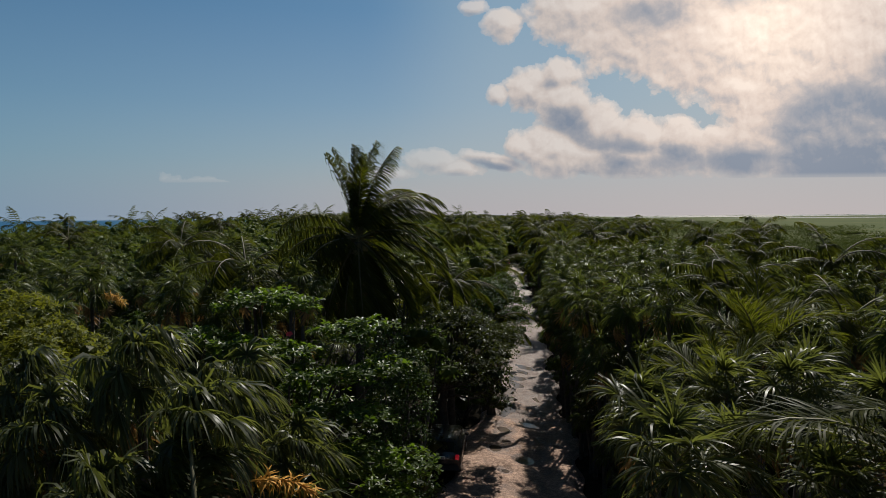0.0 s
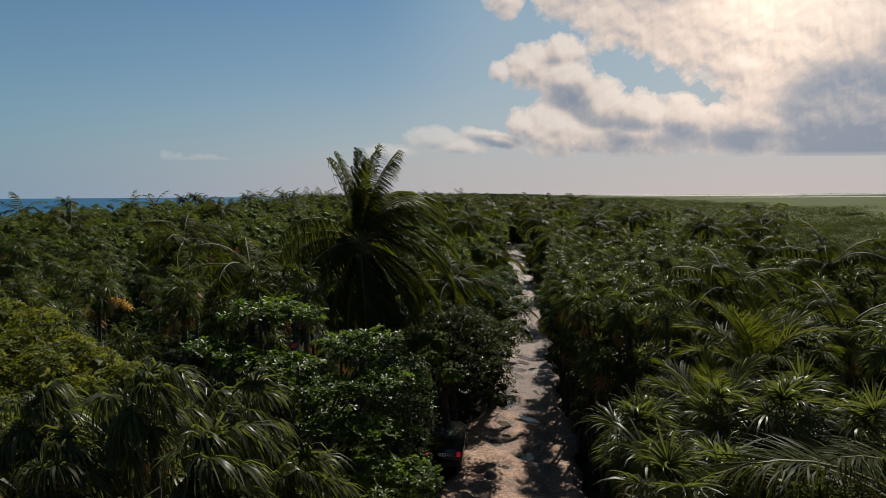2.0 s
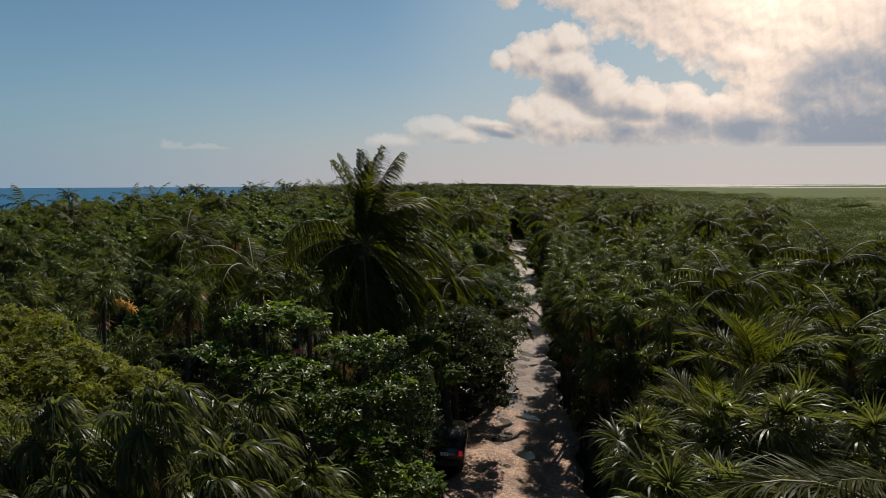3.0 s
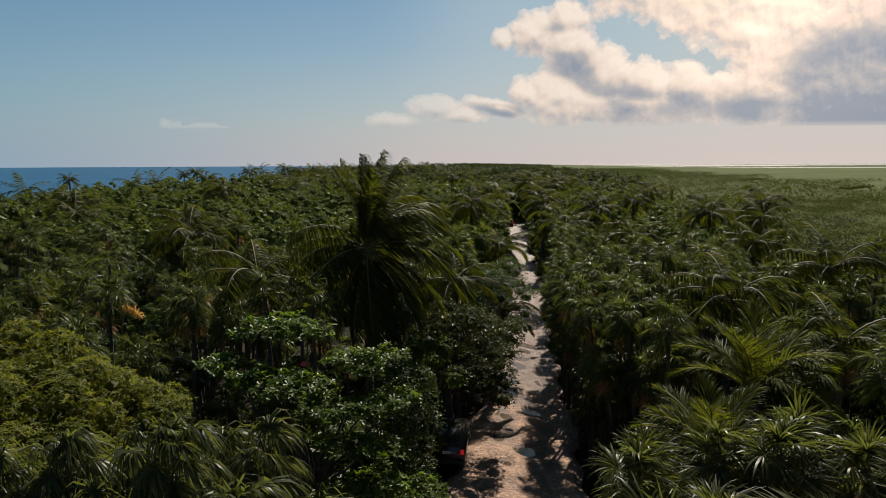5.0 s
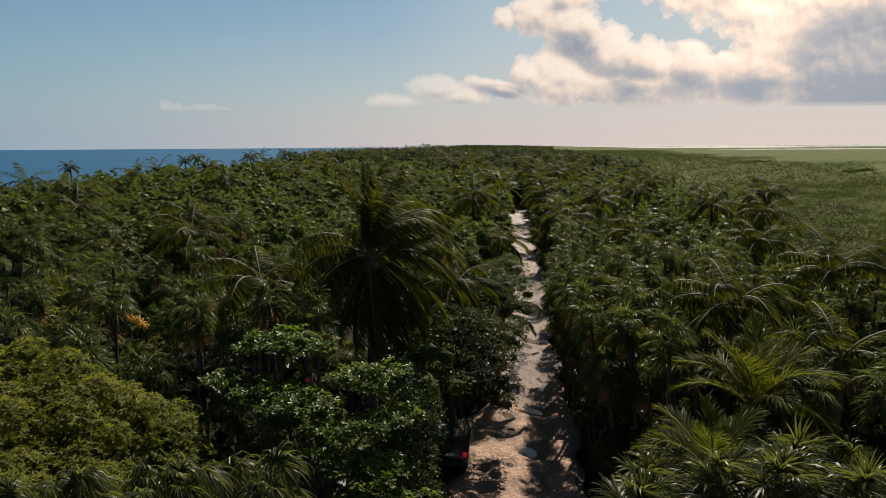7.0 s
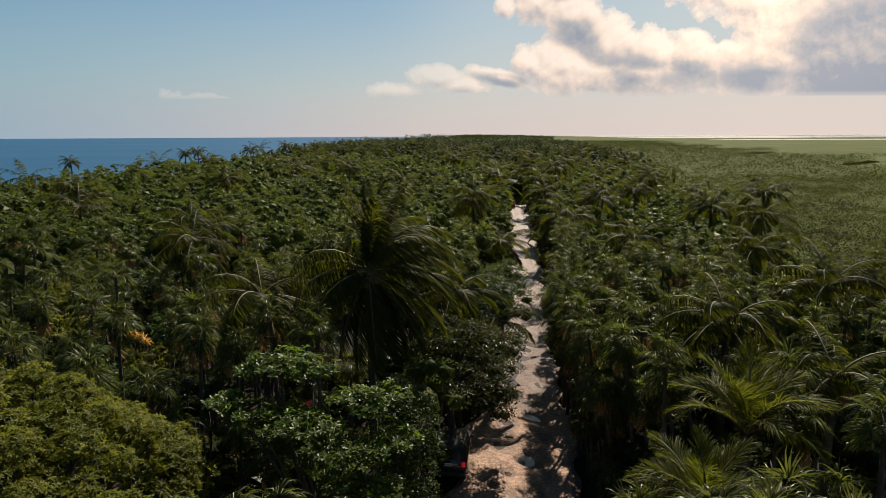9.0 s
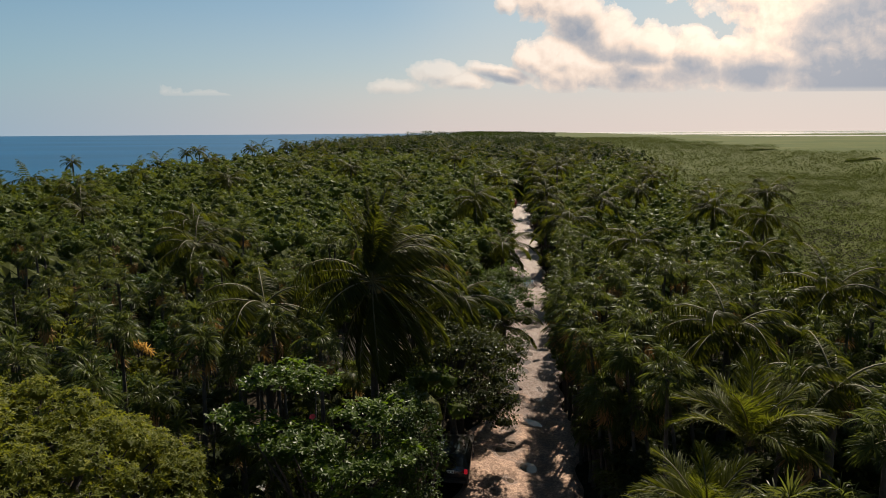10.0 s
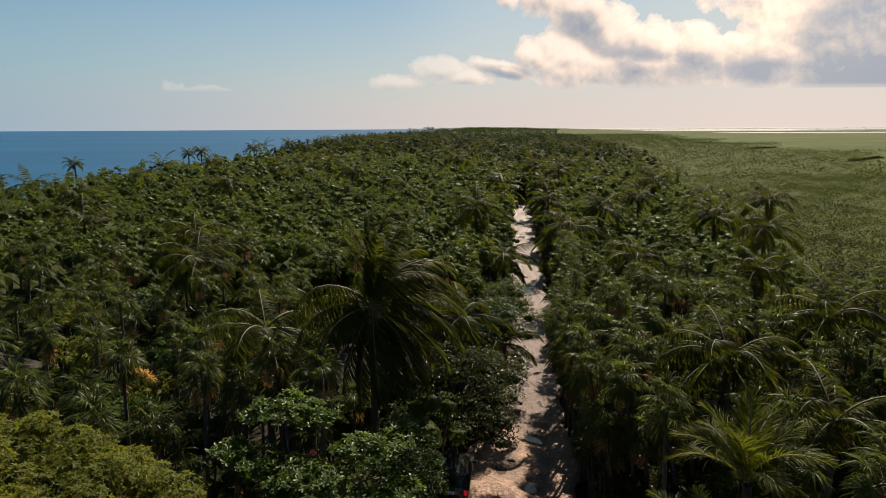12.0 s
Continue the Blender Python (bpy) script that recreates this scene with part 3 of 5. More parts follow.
def frond(seed, length, bend, pairs, fine=1, hang=0.35, sweep=0.75, twist=0.0, tilt=0.0, pull=None, thick=0.05, coarse=0.17, reach=0.29):
    """A coconut frond: stalk along y bending down, with leaflets on both sides that hang towards pull."""
    r = np.random.default_rng(seed)
    g = Geo()
    s = np.linspace(0, 1, 10 if fine else 5)
    ang = -bend * s ** 1.35
    step = length / (len(s) - 1)
    y, z = np.concatenate(([0], np.cumsum(np.cos(ang[:-1]) * step))), np.concatenate(([0], np.cumsum(np.sin(ang[:-1]) * step)))
    x = twist * length * s ** 2
    line = np.stack((x, y, z), 1)
    tube(g, line, 0.030 * (1 - s) ** 0.8 + 0.006, 4 if fine else 3, 1)
    u = np.linspace(0.14, 0.995, pairs)
    if pull is None:
        pull = unit(np.array([0.1, -math.sin(radians(tilt)), -math.cos(radians(tilt))]))
    for sgn in (-1, 1):
        uu = np.clip(u + r.uniform(-0.004, 0.004, pairs), 0, 1)
        base = np.stack([np.interp(uu, s, line[:, i]) for i in range(3)], 1)
        aa = np.interp(uu, s, ang)
        along = np.stack((np.zeros(pairs), np.cos(aa), np.sin(aa)), 1)
        over = np.stack((np.zeros(pairs), -np.sin(aa), np.cos(aa)), 1)
        sw = sweep * (0.55 + 0.75 * uu) + r.normal(0, 0.09, pairs)
        way = unit(np.array([sgn, 0, 0]) * np.cos(sw)[:, None] + along * np.sin(sw)[:, None] + over * (0.22 + r.normal(0, 0.10, pairs))[:, None])
        side = unit(along - way * np.sum(along * way, 1, keepdims=True))
        ln = length * reach * np.sin(np.pi * np.clip(0.16 + 0.76 * uu, 0, 1)) ** 0.7 * r.uniform(0.85, 1.1, pairs)
        blades(g, base, way, side, ln, thick if fine else coarse, hang + r.uniform(0, 0.45, pairs), 0, fine, pull)
    return g


def crown_of(templates, count, seed, low=-66, high=82, slots=None):
    """Leaf poses of a palm's crown: the youngest upright, the oldest hanging."""
    r = np.random.default_rng(seed)
    out = []
    for i in range(count):
        f = (i + 0.5) / count
        tilt = high + (low - high) * f ** 0.8 + r.uniform(-8, 8)
        group = templates[0 if tilt > 45 else 1 if tilt > -5 else 2]
        out.append((group[r.integers(len(group))], pose(0, 0, 0.25 * (1 - f), 0, 0, i * 137.5 + r.uniform(-15, 15)) @ pose(0, 0, 0, tilt) @ pose(0, 0, 0, 0, r.uniform(-25, 25), 0)))
    return out


def blob_leaves(seed, count, centre, size, length, width, slot=0, big=False, up_bias=0.28, g=None, shell=0.62):
    """A clump of broad leaves filling the outer part of an ellipsoid, facing up and out."""
    r = np.random.default_rng(seed)
    g = g or Geo()
    d = unit(r.normal(0, 1, (count, 3)))
    d[:, 2] = np.where(d[:, 2] < -0.35, -d[:, 2], d[:, 2])
    rad = shell + (1 - shell) * r.uniform(0, 1, count) ** 0.6
    at = np.asarray(centre) + d * np.asarray(size) * rad[:, None]
    nrm = unit(d * (1 - up_bias) + np.array([0, 0, up_bias]) + r.normal(0, 0.2, (count, 3)))
    way = unit(np.cross(nrm, r.normal(0, 1, (count, 3))) + d * 0.5 - np.array([0, 0, 0.12]))
    leaves(g, at, way, nrm, length * r.uniform(0.7, 1.2, count), width * r.uniform(0.75, 1.15, count), slot, big)
    return g


T_ICO = (1 + 5 ** 0.5) / 2
ICO_V = unit(np.array([(-1, T_ICO, 0), (1, T_ICO, 0), (-1, -T_ICO, 0), (1, -T_ICO, 0), (0, -1, T_ICO), (0, 1, T_ICO), (0, -1, -T_ICO), (0, 1, -T_ICO), (T_ICO, 0, -1), (T_ICO, 0, 1), (-T_ICO, 0, -1), (-T_ICO, 0, 1)]))
ICO_F = [(0, 11, 5), (0, 5, 1), (0, 1, 7), (0, 7, 10), (0, 10, 11), (1, 5, 9), (5, 11, 4), (11, 10, 2), (10, 7, 6), (7, 1, 8), (3, 9, 4), (3, 4, 2), (3, 2, 6), (3, 6, 8), (3, 8, 9), (4, 9, 5), (2, 4, 11), (6, 2, 10), (8, 6, 7), (9, 8, 1)]


def heart(g, centre, size, r, slot=0):
    """The dense inner foliage and twigs that close a crown to the light."""
    g.add(np.asarray(centre) + ICO_V * r.uniform(0.75, 1.15, (12, 1)) * np.asarray(size), ICO_F, None, slot)


def bush_geo(seed, clumps, per, radius, height, length, width, slot=0, g=None, hearts=True):
    """A bush's crown of leaf clumps over a dome."""
    r = np.random.default_rng(seed)
    g = g or Geo()
    for i in range(clumps):
        a, f = i * 2.4 + r.uniform(-0.4, 0.4), math.sqrt((i + 0.5) / clumps)
        c = (radius * f * math.cos(a), radius * f * math.sin(a), height * (1 - 0.8 * f * f) * r.uniform(0.55, 1.2))
        s = radius * r.uniform(0.24, 0.42)
        blob_leaves(seed * 97 + i, per, c, (s, s, s * 0.78), length, width, slot, up_bias=0.15, g=g, shell=0.8)
        if hearts:
            heart(g, (c[0], c[1], c[2] - s * 0.08), (s * 0.74, s * 0.74, s * 0.56), r, slot)
    if hearts:
        heart(g, (0, 0, height * 0.1), (radius * 0.55, radius * 0.55, height * 0.4), r, slot)
    return g


FAN_STD = [[fan_leaf(s + 70 * k, 34, 1, tilt=tl, stiff=1.25).mesh("fan_leaf", [FAN, RACHIS], True) for s in range(5)] for k, tl in enumerate((65, 20, -30))]
FAN_DRY = [fan_leaf(s + 40, 18, 1, dry=True).mesh("dry_fan_leaf", [DEAD, RACHIS]) for s in range(2)]
FAN_COARSE = [[fan_leaf(s + 20, 15, 0, tilt=tl, stiff=1.0).arrays() for s in range(2)] for tl in (65, 20, -30)]
FAN_OFF = [[fan_leaf(s + 25, 8, 0, tilt=tl, stiff=0.6).arrays() for s in range(2)] for tl in (65, 20, -30)]
FAN_FAR = [[fan_leaf(s + 30, 6, 0, tilt=tl).arrays() for s in range(2)] for tl in (65, 20, -30)]
# where leaf tips trail: down, and with the sea wind
LEE = Vector((0.55, 0.12, -0.83)).normalized()
HANG = Vector((0.28, -0.05, -0.95)).normalized()


def local(way, m):
    """A world direction seen from a part's own axes."""
    return unit(np.array(m.to_3x3().inverted() @ way))


def trunk_geo(height, lean_x, lean_y, r0, r1, rings=8, sides=7):
    g = Geo()
    s = np.linspace(0, 1, rings)
    pts = np.stack((lean_x * s ** 1.6, lean_y * s ** 1.6, height * s), 1)
    pts[0, 2] = -0.4
    rad = r0 + (r1 - r0) * s + 0.012 * (np.arange(rings) % 2) + 0.5 * r0 * np.clip(0.12 - s, 0, 1) / 0.12
    tube(g, pts, rad, sides)
    return g


PALM_LABELS = ("slender thatch palm with green fan leaves in the woods", "thatch palm with wind-bent fan leaves and a dry brown skirt", "low thatch palm with glossy fan leaves beside others")


def fan_palm(x, y, z, seed, count=14, size=1.0, dry=2, near=False, lean=None, low=-45):
    r = np.random.default_rng(seed)
    lx, ly = r.uniform(-0.25, 0.25, 2)
    if lean:
        lx, ly = lean
    root = tagged(new("thatch_palm"), PALM_LABELS[1] if dry else PALM_LABELS[seed % 2 * 2], "palm", "thatch palms in the woods")
    root.location = (x - lx, y - ly, 0)
    part("trunk", trunk_geo(z, lx, ly, 0.06, 0.045).mesh("trunk", [BARK], True), root)
    top = pose(lx, ly, z)
    for k, (me, m) in enumerate(crown_of(FAN_STD, count, seed, low)):
        if near:
            me = fan_leaf(seed * 50 + k, 44, 2, stiff=r.uniform(1.9, 3.0) if x < 0 else r.uniform(0.4, 1.3), pull=local(HANG, m)).mesh("fan_leaf", [FAN_NEAR, RACHIS], True)
        part("leaf", me, root, m=top @ m @ Matrix.Scale(size * r.uniform(0.85, 1.12), 4))
    for i in range(dry):
        part("dry_leaf", FAN_DRY[i % 2], root, "dry brown fan leaf", top @ pose(0, 0, -0.15, 0, 0, r.uniform(0, 360)) @ pose(0, 0, 0, -68 + r.uniform(-12, 12)) @ Matrix.Scale(size, 4))
    return root


FRONDS = {}


def frond_bend(tilt):
    return float(np.interp(tilt, [-45, -15, 15, 40, 65, 85], [0.6, 1.0, 1.5, 1.8, 1.5, 0.75]))


def far_frond(tilt):
    """Shared frond meshes for palms far off."""
    key = round(tilt / 20)
    if key not in FRONDS:
        FRONDS[key] = [frond(key * 10 + 900 + i, 3.4, frond_bend(key * 20), 40, 0, 1.0, twist=(-0.06, 0.1)[i], tilt=key * 20 - 25, coarse=0.075).mesh("frond", [COCO, RACHIS], True) for i in range(2)]
    return FRONDS[key]


def coconut_palm(x, y, z, seed, count=18, size=1.0, young=False, nuts=0, label="", fronds=None, lean=(0.0, 0.0), low=-42, high=66, far=False, roll=22, pairs=58, hang=1.25, thick=0.04):
    """A coconut palm. Fronds: turn about the trunk, rise at the base, length, bend."""
    r = np.random.default_rng(seed)
    root = tagged(new("coconut_palm"), label or "coconut palm with arching feathery fronds above the woods", "palm", "coconut palms")
    root.location = (x - lean[0], y - lean[1], 0)
    part("trunk", trunk_geo(z, lean[0], lean[1], 0.16, 0.10, 12, 9).mesh("trunk", [BARK], True), root)
    top = pose(lean[0], lean[1], z)
    if fronds is None:
        fronds = []
        for i in range(count):
            tilt = high + (low - high) * ((i + 0.5) / count) ** 0.85 + r.uniform(-6, 6)
            fronds.append((i * 137.5 + r.uniform(-14, 14), tilt, 3.4 * size * r.uniform(0.85, 1.08), frond_bend(tilt) * (0.8 if young else 1)))
    for i, (az, tilt, length, bend) in enumerate(fronds):
        # fronds swing round to the lee side
        m = pose(0, 0, 0.1, 0, 0, az + (0 if young else 14 * math.sin(radians(az + 90)))) @ pose(0, 0, 0, tilt) @ pose(0, 0, 0, 0, r.uniform(-roll, roll), 0)
        if far:
            me, m = far_frond(tilt)[i % 2], m @ Matrix.Scale(length / 3.4, 4)
        else:
            way = local(LEE, m)
            me = frond(seed * 40 + i, length, bend, pairs, 1, 0.12 if young else hang, twist=0.14 * way[0], pull=way, thick=thick, sweep=1.0 if young else 0.8, reach=0.38 if young else 0.30).mesh("frond", [YOUNG if young else COCO, RACHIS], True)
        part("frond", me, root, m=top @ m)
    for i in range(nuts):
        g = Geo()
        s = np.linspace(0, np.pi, 6)
        tube(g, np.stack((np.zeros(6), np.zeros(6), -0.13 * np.cos(s)), 1), 0.1 * np.sin(s) + 0.003, 7)
        a = i * 2.2
        part("coconut", g.mesh("coconut", [SHELL], True), root, m=top @ pose(0.22 * math.cos(a), 0.22 * math.sin(a), -0.2 - 0.08 * (i % 3)))
    return root


def rosettes(g, seed, count, centre, size, length, width, each=8, up_bias=0.5, flat=False):
    """Whorls of leaves at twig ends over a rounded clump, the tips hanging a little."""
    r = np.random.default_rng(seed)
    d = unit(r.normal(0, 1, (count, 3)))
    if flat:
        ang, f = r.uniform(0, 6.283, count), np.sqrt(r.uniform(0, 1, count))
        d = np.stack((np.cos(ang) * f, np.sin(ang) * f, r.uniform(-1, 1, count)), 1)
    else:
        d[:, 2] = np.where(d[:, 2] < -0.3, -d[:, 2], d[:, 2])
        d *= r.uniform(0.8, 1.05, (count, 1))
    at = np.asarray(centre) + d * np.asarray(size)
    nrm = unit(d * (1 - up_bias) + np.array([0, 0, up_bias]) + r.normal(0, 0.15, (count, 3)))
    u = unit(np.cross(nrm, r.normal(0, 1, (count, 3))))
    v = np.cross(nrm, u)
    k = np.arange(each)
    turn = (k * 2 * np.pi / each)[None] + r.uniform(-0.35, 0.35, (count, each))
    lift = np.where(k % 2, 0.55, 0.05)[None] + r.normal(0, 0.15, (count, each))
    way = np.cos(turn)[..., None] * u[:, None] + np.sin(turn)[..., None] * v[:, None] + lift[..., None] * nrm[:, None] - np.array([0, 0, 0.18])
    way = unit(way.reshape(-1, 3))
    n2 = np.repeat(nrm, each, 0) + r.normal(0, 0.22, (count * each, 3))
    leaves(g, np.repeat(at, each, 0), way, unit(n2), length * r.uniform(0.65, 1.15, count * each), width * r.uniform(0.8, 1.15, count * each), 0, flat)


def limb_line(a, b, sag, r, n=5):
    s = np.linspace(0, 1, n)[:, None]
    a, b = np.asarray(a, float), np.asarray(b, float)
    p = a + (b - a) * s + np.array([0, 0, 1.0]) * sag * np.sin(np.pi * s)
    p[1:-1] += r.normal(0, 0.06, (n - 2, 3))
    return p


def broad_tree(name, x, y, fork, clumps, leaf_mat, label, length, width, per, seed, big=True, up_bias=0.55, trunk_r=0.16, flat=0.6, dense=True, whorls=0):
    """A broad-leaved tree: trunk, limbs to each clump, a crown of separate leaves."""
    r = np.random.default_rng(seed)
    root = tagged(new(name), label, "tree")
    root.location = (x, y, 0)
    t = Geo()
    tube(t, [(0, 0, -0.3), (0.05, 0.02, fork * 0.3), (-0.04, 0.05, fork * 0.7), (0, 0, fork)], (trunk_r * 1.5, trunk_r, trunk_r * 0.9, trunk_r * 0.8), 8)
    part("trunk", t.mesh("trunk", [BARK], True), root)
    crown = Geo()
    for i, (cx, cy, cz, s) in enumerate(clumps):
        limb = Geo()
        tube(limb, limb_line((0, 0, min(fork, cz) - 0.2), (cx, cy, cz - s * 0.2), 0.25, r), np.linspace(trunk_r * 0.36, 0.012, 5), 5)
        part("limb", limb.mesh("limb", [BARK], True), root)
        if whorls:
            rosettes(crown, seed * 131 + i, int(whorls * s * s), (cx, cy, cz), (s, s, s * flat), length, width, 8 if not big else 7, up_bias, big)
        else:
            blob_leaves(seed * 131 + i, int(per * s * s), (cx, cy, cz), (s, s, s * flat), length, width, 0, big, up_bias, crown, 0.6)
        if dense:
            heart(crown, (cx, cy, cz - 0.1 * s), (s * 0.52, s * 0.52, s * flat * 0.45), r)
    part("crown", crown.mesh("crown", [leaf_mat]), root)
    return root


# ---- the tall and single trees ----
taken = [(-4.2, 11.3, 1.7), (-2.3, 11.1, 1.5), (-0.8, 10.6, 1.2), (-5.7, 13.6, 1.7), (-6.2, 11.6, 1.2), (-2.5, 20.1, 1.3), (-3.2, 14.0, 2.4), (-7.9, 12.6, 3.2), (-1.1, 16.8, 1.4), (0.4, 22.5, 2.8), (6.8, 14.3, 1.3), (6.6, 8.6, 1.0), (-5.5, 28.9, 2.2), (0, 0, 1.6),
         (5.8, 16.6, 2.2), (4.9, 13.8, 1.2), (-6.2, 16.8, 2.0), (-3.8, 21.6, 1.6), (8.6, 19.6, 1.5), (9.9, 16.2, 1.5), (13.6, 22.7, 1.6), (4.6, 11.4, 1.0), (-6.1, 20.8, 1.2), (0.4, 25.5, 1.4), (2.4, 51.4, 1.6), (-19.3, 26.4, 2.2)]

BIG_FRONDS = [(20, 86, 2.9, 0.35), (70, 82, 2.8, 0.4), (330, 84, 3.1, 0.5), (120, 78, 2.7, 0.5), (280, 80, 3.0, 0.6), (200, 82, 2.6, 0.5),
              (275, 64, 3.3, 2.0), (300, 60, 3.3, 1.9), (250, 62, 3.2, 2.1), (320, 66, 3.0, 1.6), (265, 48, 3.3, 2.1),
              (280, 28, 3.3, 1.7), (250, 20, 3.2, 1.6), (300, 12, 3.1, 1.5), (270, 2, 3.3, 1.35),
              (275, -22, 3.2, 0.95), (245, -35, 3.1, 0.75), (295, -32, 3.0, 0.8),
              (200, -58, 3.0, 0.5), (165, -62, 2.9, 0.4), (225, -60, 2.9, 0.4), (262, -58, 2.8, 0.45), (130, -56, 2.8, 0.5),
              (95, 46, 2.9, 2.1), (80, 26, 2.9, 1.8), (112, 14, 2.8, 1.6), (98, -14, 2.8, 1.1), (75, -34, 2.7, 0.7), (150, 4, 2.7, 1.6),
              (0, 45, 2.9, 1.9), (35, 16, 2.8, 1.6), (340, 6, 2.8, 1.4), (15, -30, 2.6, 0.8)]
coconut_palm(-2.5, 20.1, 7.95, 1, fronds=BIG_FRONDS, nuts=5, roll=18, pairs=84, hang=1.25, label="tall wind-blown coconut palm with dark drooping fronds, standing above the woods")
coconut_palm(8.6, 19.6, 6.35, 2, 18, 0.78, low=-10, label="coconut palm with arching silvery-lit fronds among thatch palms")
coconut_palm(9.9, 16.2, 5.9, 3, 17, 0.72, low=-25, label="coconut palm with dark arching fronds among thatch palms")
coconut_palm(13.6, 22.7, 6.75, 4, 19, 0.74, label="dark coconut palm with ragged drooping fronds", low=-25)
coconut_palm(6.8, 14.3, 5.35, 5, 14, 0.62, True, thick=0.021, pairs=84, label="young yellow-green coconut palm with upright fronds", low=30, high=86)
coconut_palm(4.6, 11.4, 5.2, 6, 12, 0.46, True, thick=0.018, pairs=76, label="young yellow-green coconut palm with upright fronds", low=40, high=86)
coconut_palm(5.7, 7.3, 5.25, 7, pairs=105, roll=6, hang=0.2, thick=0.024, label="coconut palm with a long feathery frond over the thatch palms",
             fronds=[(84, 50, 3.2, 1.45), (100, 66, 2.4, 1.3), (40, 40, 2.6, 1.3), (300, 40, 2.6, 1.6), (340, 62, 2.4, 1.2), (240, 30, 2.6, 1.4), (200, 45, 2.4, 1.4), (130, 25, 2.2, 1.2), (5, 82, 2.2, 0.6)])
coconut_palm(-2.3, 6.3, 5.5, 13, 7, 0.5, label="small coconut palm with a few low arching fronds", low=10, high=70)
coconut_palm(-6.1, 20.8, 7.0, 8, 16, 0.72, label="coconut palm with spiky upright fronds in the shade", low=-30)
coconut_palm(0.4, 25.5, 5.9, 9, 15, 0.66, label="smaller coconut palm leaning over the track", low=-25)
coconut_palm(2.4, 51.4, 7.2, 10, 20, 0.9, label="dark coconut palm beside the track", low=-45)
coconut_palm(2.2, 28.2, 3.9, 11, 12, 0.62, label="low coconut palm with fronds reaching over the track", low=-15)
coconut_palm(3.6, 40.6, 5.4, 12, 15, 0.75, label="low coconut palm with fronds reaching over the track", low=-30)
coconut_palm(-12.2, 31.0, 7.2, 14, 16, 0.75, label="coconut palm with drooping grey-green fronds among shrub trees", low=-35)
far_palms = [(2.4, 51.4)]
for k, (x, y, z, s) in enumerate([(9.0, 47.6, 5.6, .95), (15.5, 88, 7.4, .85), (29.0, 58.0, 6.6, .9), (21.3, 43, 6.3, .85), (20, 48, 6.5, .8), (12.9, 53, 6.6, .85), (24.6, 76, 6.8, .8), (33, 104, 6.0, .8), (9.4, 59.4, 6.5, .8),
                                  (32, 150, 7.6, .9), (-26, 46, 7.1, .8), (-15.7, 40, 6.8, .75), (-54.0, 94.5, 8.4, .5), (-47.6, 127, 9.0, .62), (-50.5, 128, 8.6, .55), (-41, 172, 9.2, .8),
                                  (-33, 58, 7.4, .75), (-22, 66, 7.8, .75), (-36, 100, 8.2, .75), (6, 74, 7.2, .75), (-4, 66, 7.4, .75), (-12, 84, 7.8, .8), (17, 120, 7.8, .8), (2, 110, 8.0, .8),
                                  (10, 34, 6.3, .65), (15, 31, 6.2, .65), (-44, 150, 8.8, .75), (-38, 196, 9.0, .8), (-34, 160, 8.6, .75), (-29, 185, 8.6, .75), (18, 60, 6.7, .75), (11, 72, 6.9, .75), (13.5, 97, 7.4, .8), (21, 110, 7.2, .8)]):
    coconut_palm(x, y, z + (0.35 if x > 5 else 0.1), 30 + k, 19, s, low=-34, far=y > 44)
    far_palms.append((x, y))
    taken.append((x, y, 1.2))

broad_tree("almond_tree", -3.2, 14.2, 3.2,
           [(a + 3.2, b - 14.2, c, s) for a, b, c, s in [(-4.2, 15.4, 6.9, 0.75), (-3.4, 15.3, 6.75, 0.65), (-4.85, 15.2, 6.7, 0.42), (-5.25, 14.6, 6.2, 0.5), (-4.6, 14.3, 6.05, 0.6), (-3.8, 14.0, 6.0, 0.7), (-3.1, 13.8, 5.95, 0.7),
            (-2.3, 14.5, 6.3, 0.6), (-1.5, 14.5, 6.4, 0.55), (-1.9, 14.2, 6.2, 0.5), (-2.6, 13.3, 5.6, 0.6), (-1.8, 13.4, 5.6, 0.6), (-1.2, 13.6, 5.7, 0.5), (-2.2, 12.9, 5.0, 0.6), (-1.5, 12.9, 4.9, 0.6),
            (-1.6, 12.7, 4.3, 0.65), (-0.7, 12.8, 4.0, 0.6), (-2.3, 12.6, 4.0, 0.7), (-1.2, 12.5, 3.5, 0.7), (-2.8, 14.5, 4.7, 0.8), (-3.4, 14.9, 5.1, 0.8), (-4.0, 14.9, 5.2, 0.6), (-2.0, 13.8, 3.6, 0.8)]],
           ALMOND, "bright green almond tree with tiered branches and broad leaves", 0.14, 0.075, 470, 3, True, 0.75, 0.14, 0.2, dense=False, whorls=170)

r_m = np.random.default_rng(12)
MANGO_CLUMPS = []
for k in range(74):
    a, f = k * 2.4, math.sqrt((k + 0.5) / 74)
    px, py = 2.95 * f * math.cos(a), 3.0 * f * math.sin(a)
    MANGO_CLUMPS.append((px, py, 6.75 - 1.1 * f ** 2.6 + r_m.uniform(-0.45, 0.35) - 0.33 * px, r_m.uniform(0.34, 0.56)))
for k in range(30):
    a = radians(-175 + k * 7)
    MANGO_CLUMPS.append((2.9 * math.cos(a) + 0.1, 2.9 * math.sin(a), r_m.uniform(2.6, 4.8), r_m.uniform(0.42, 0.7)))
    MANGO_CLUMPS.append((2.8 * math.cos(a + 0.06) + 0.1, 2.6 * math.sin(a + 0.06), r_m.uniform(4.4, 5.9), r_m.uniform(0.42, 0.6)))
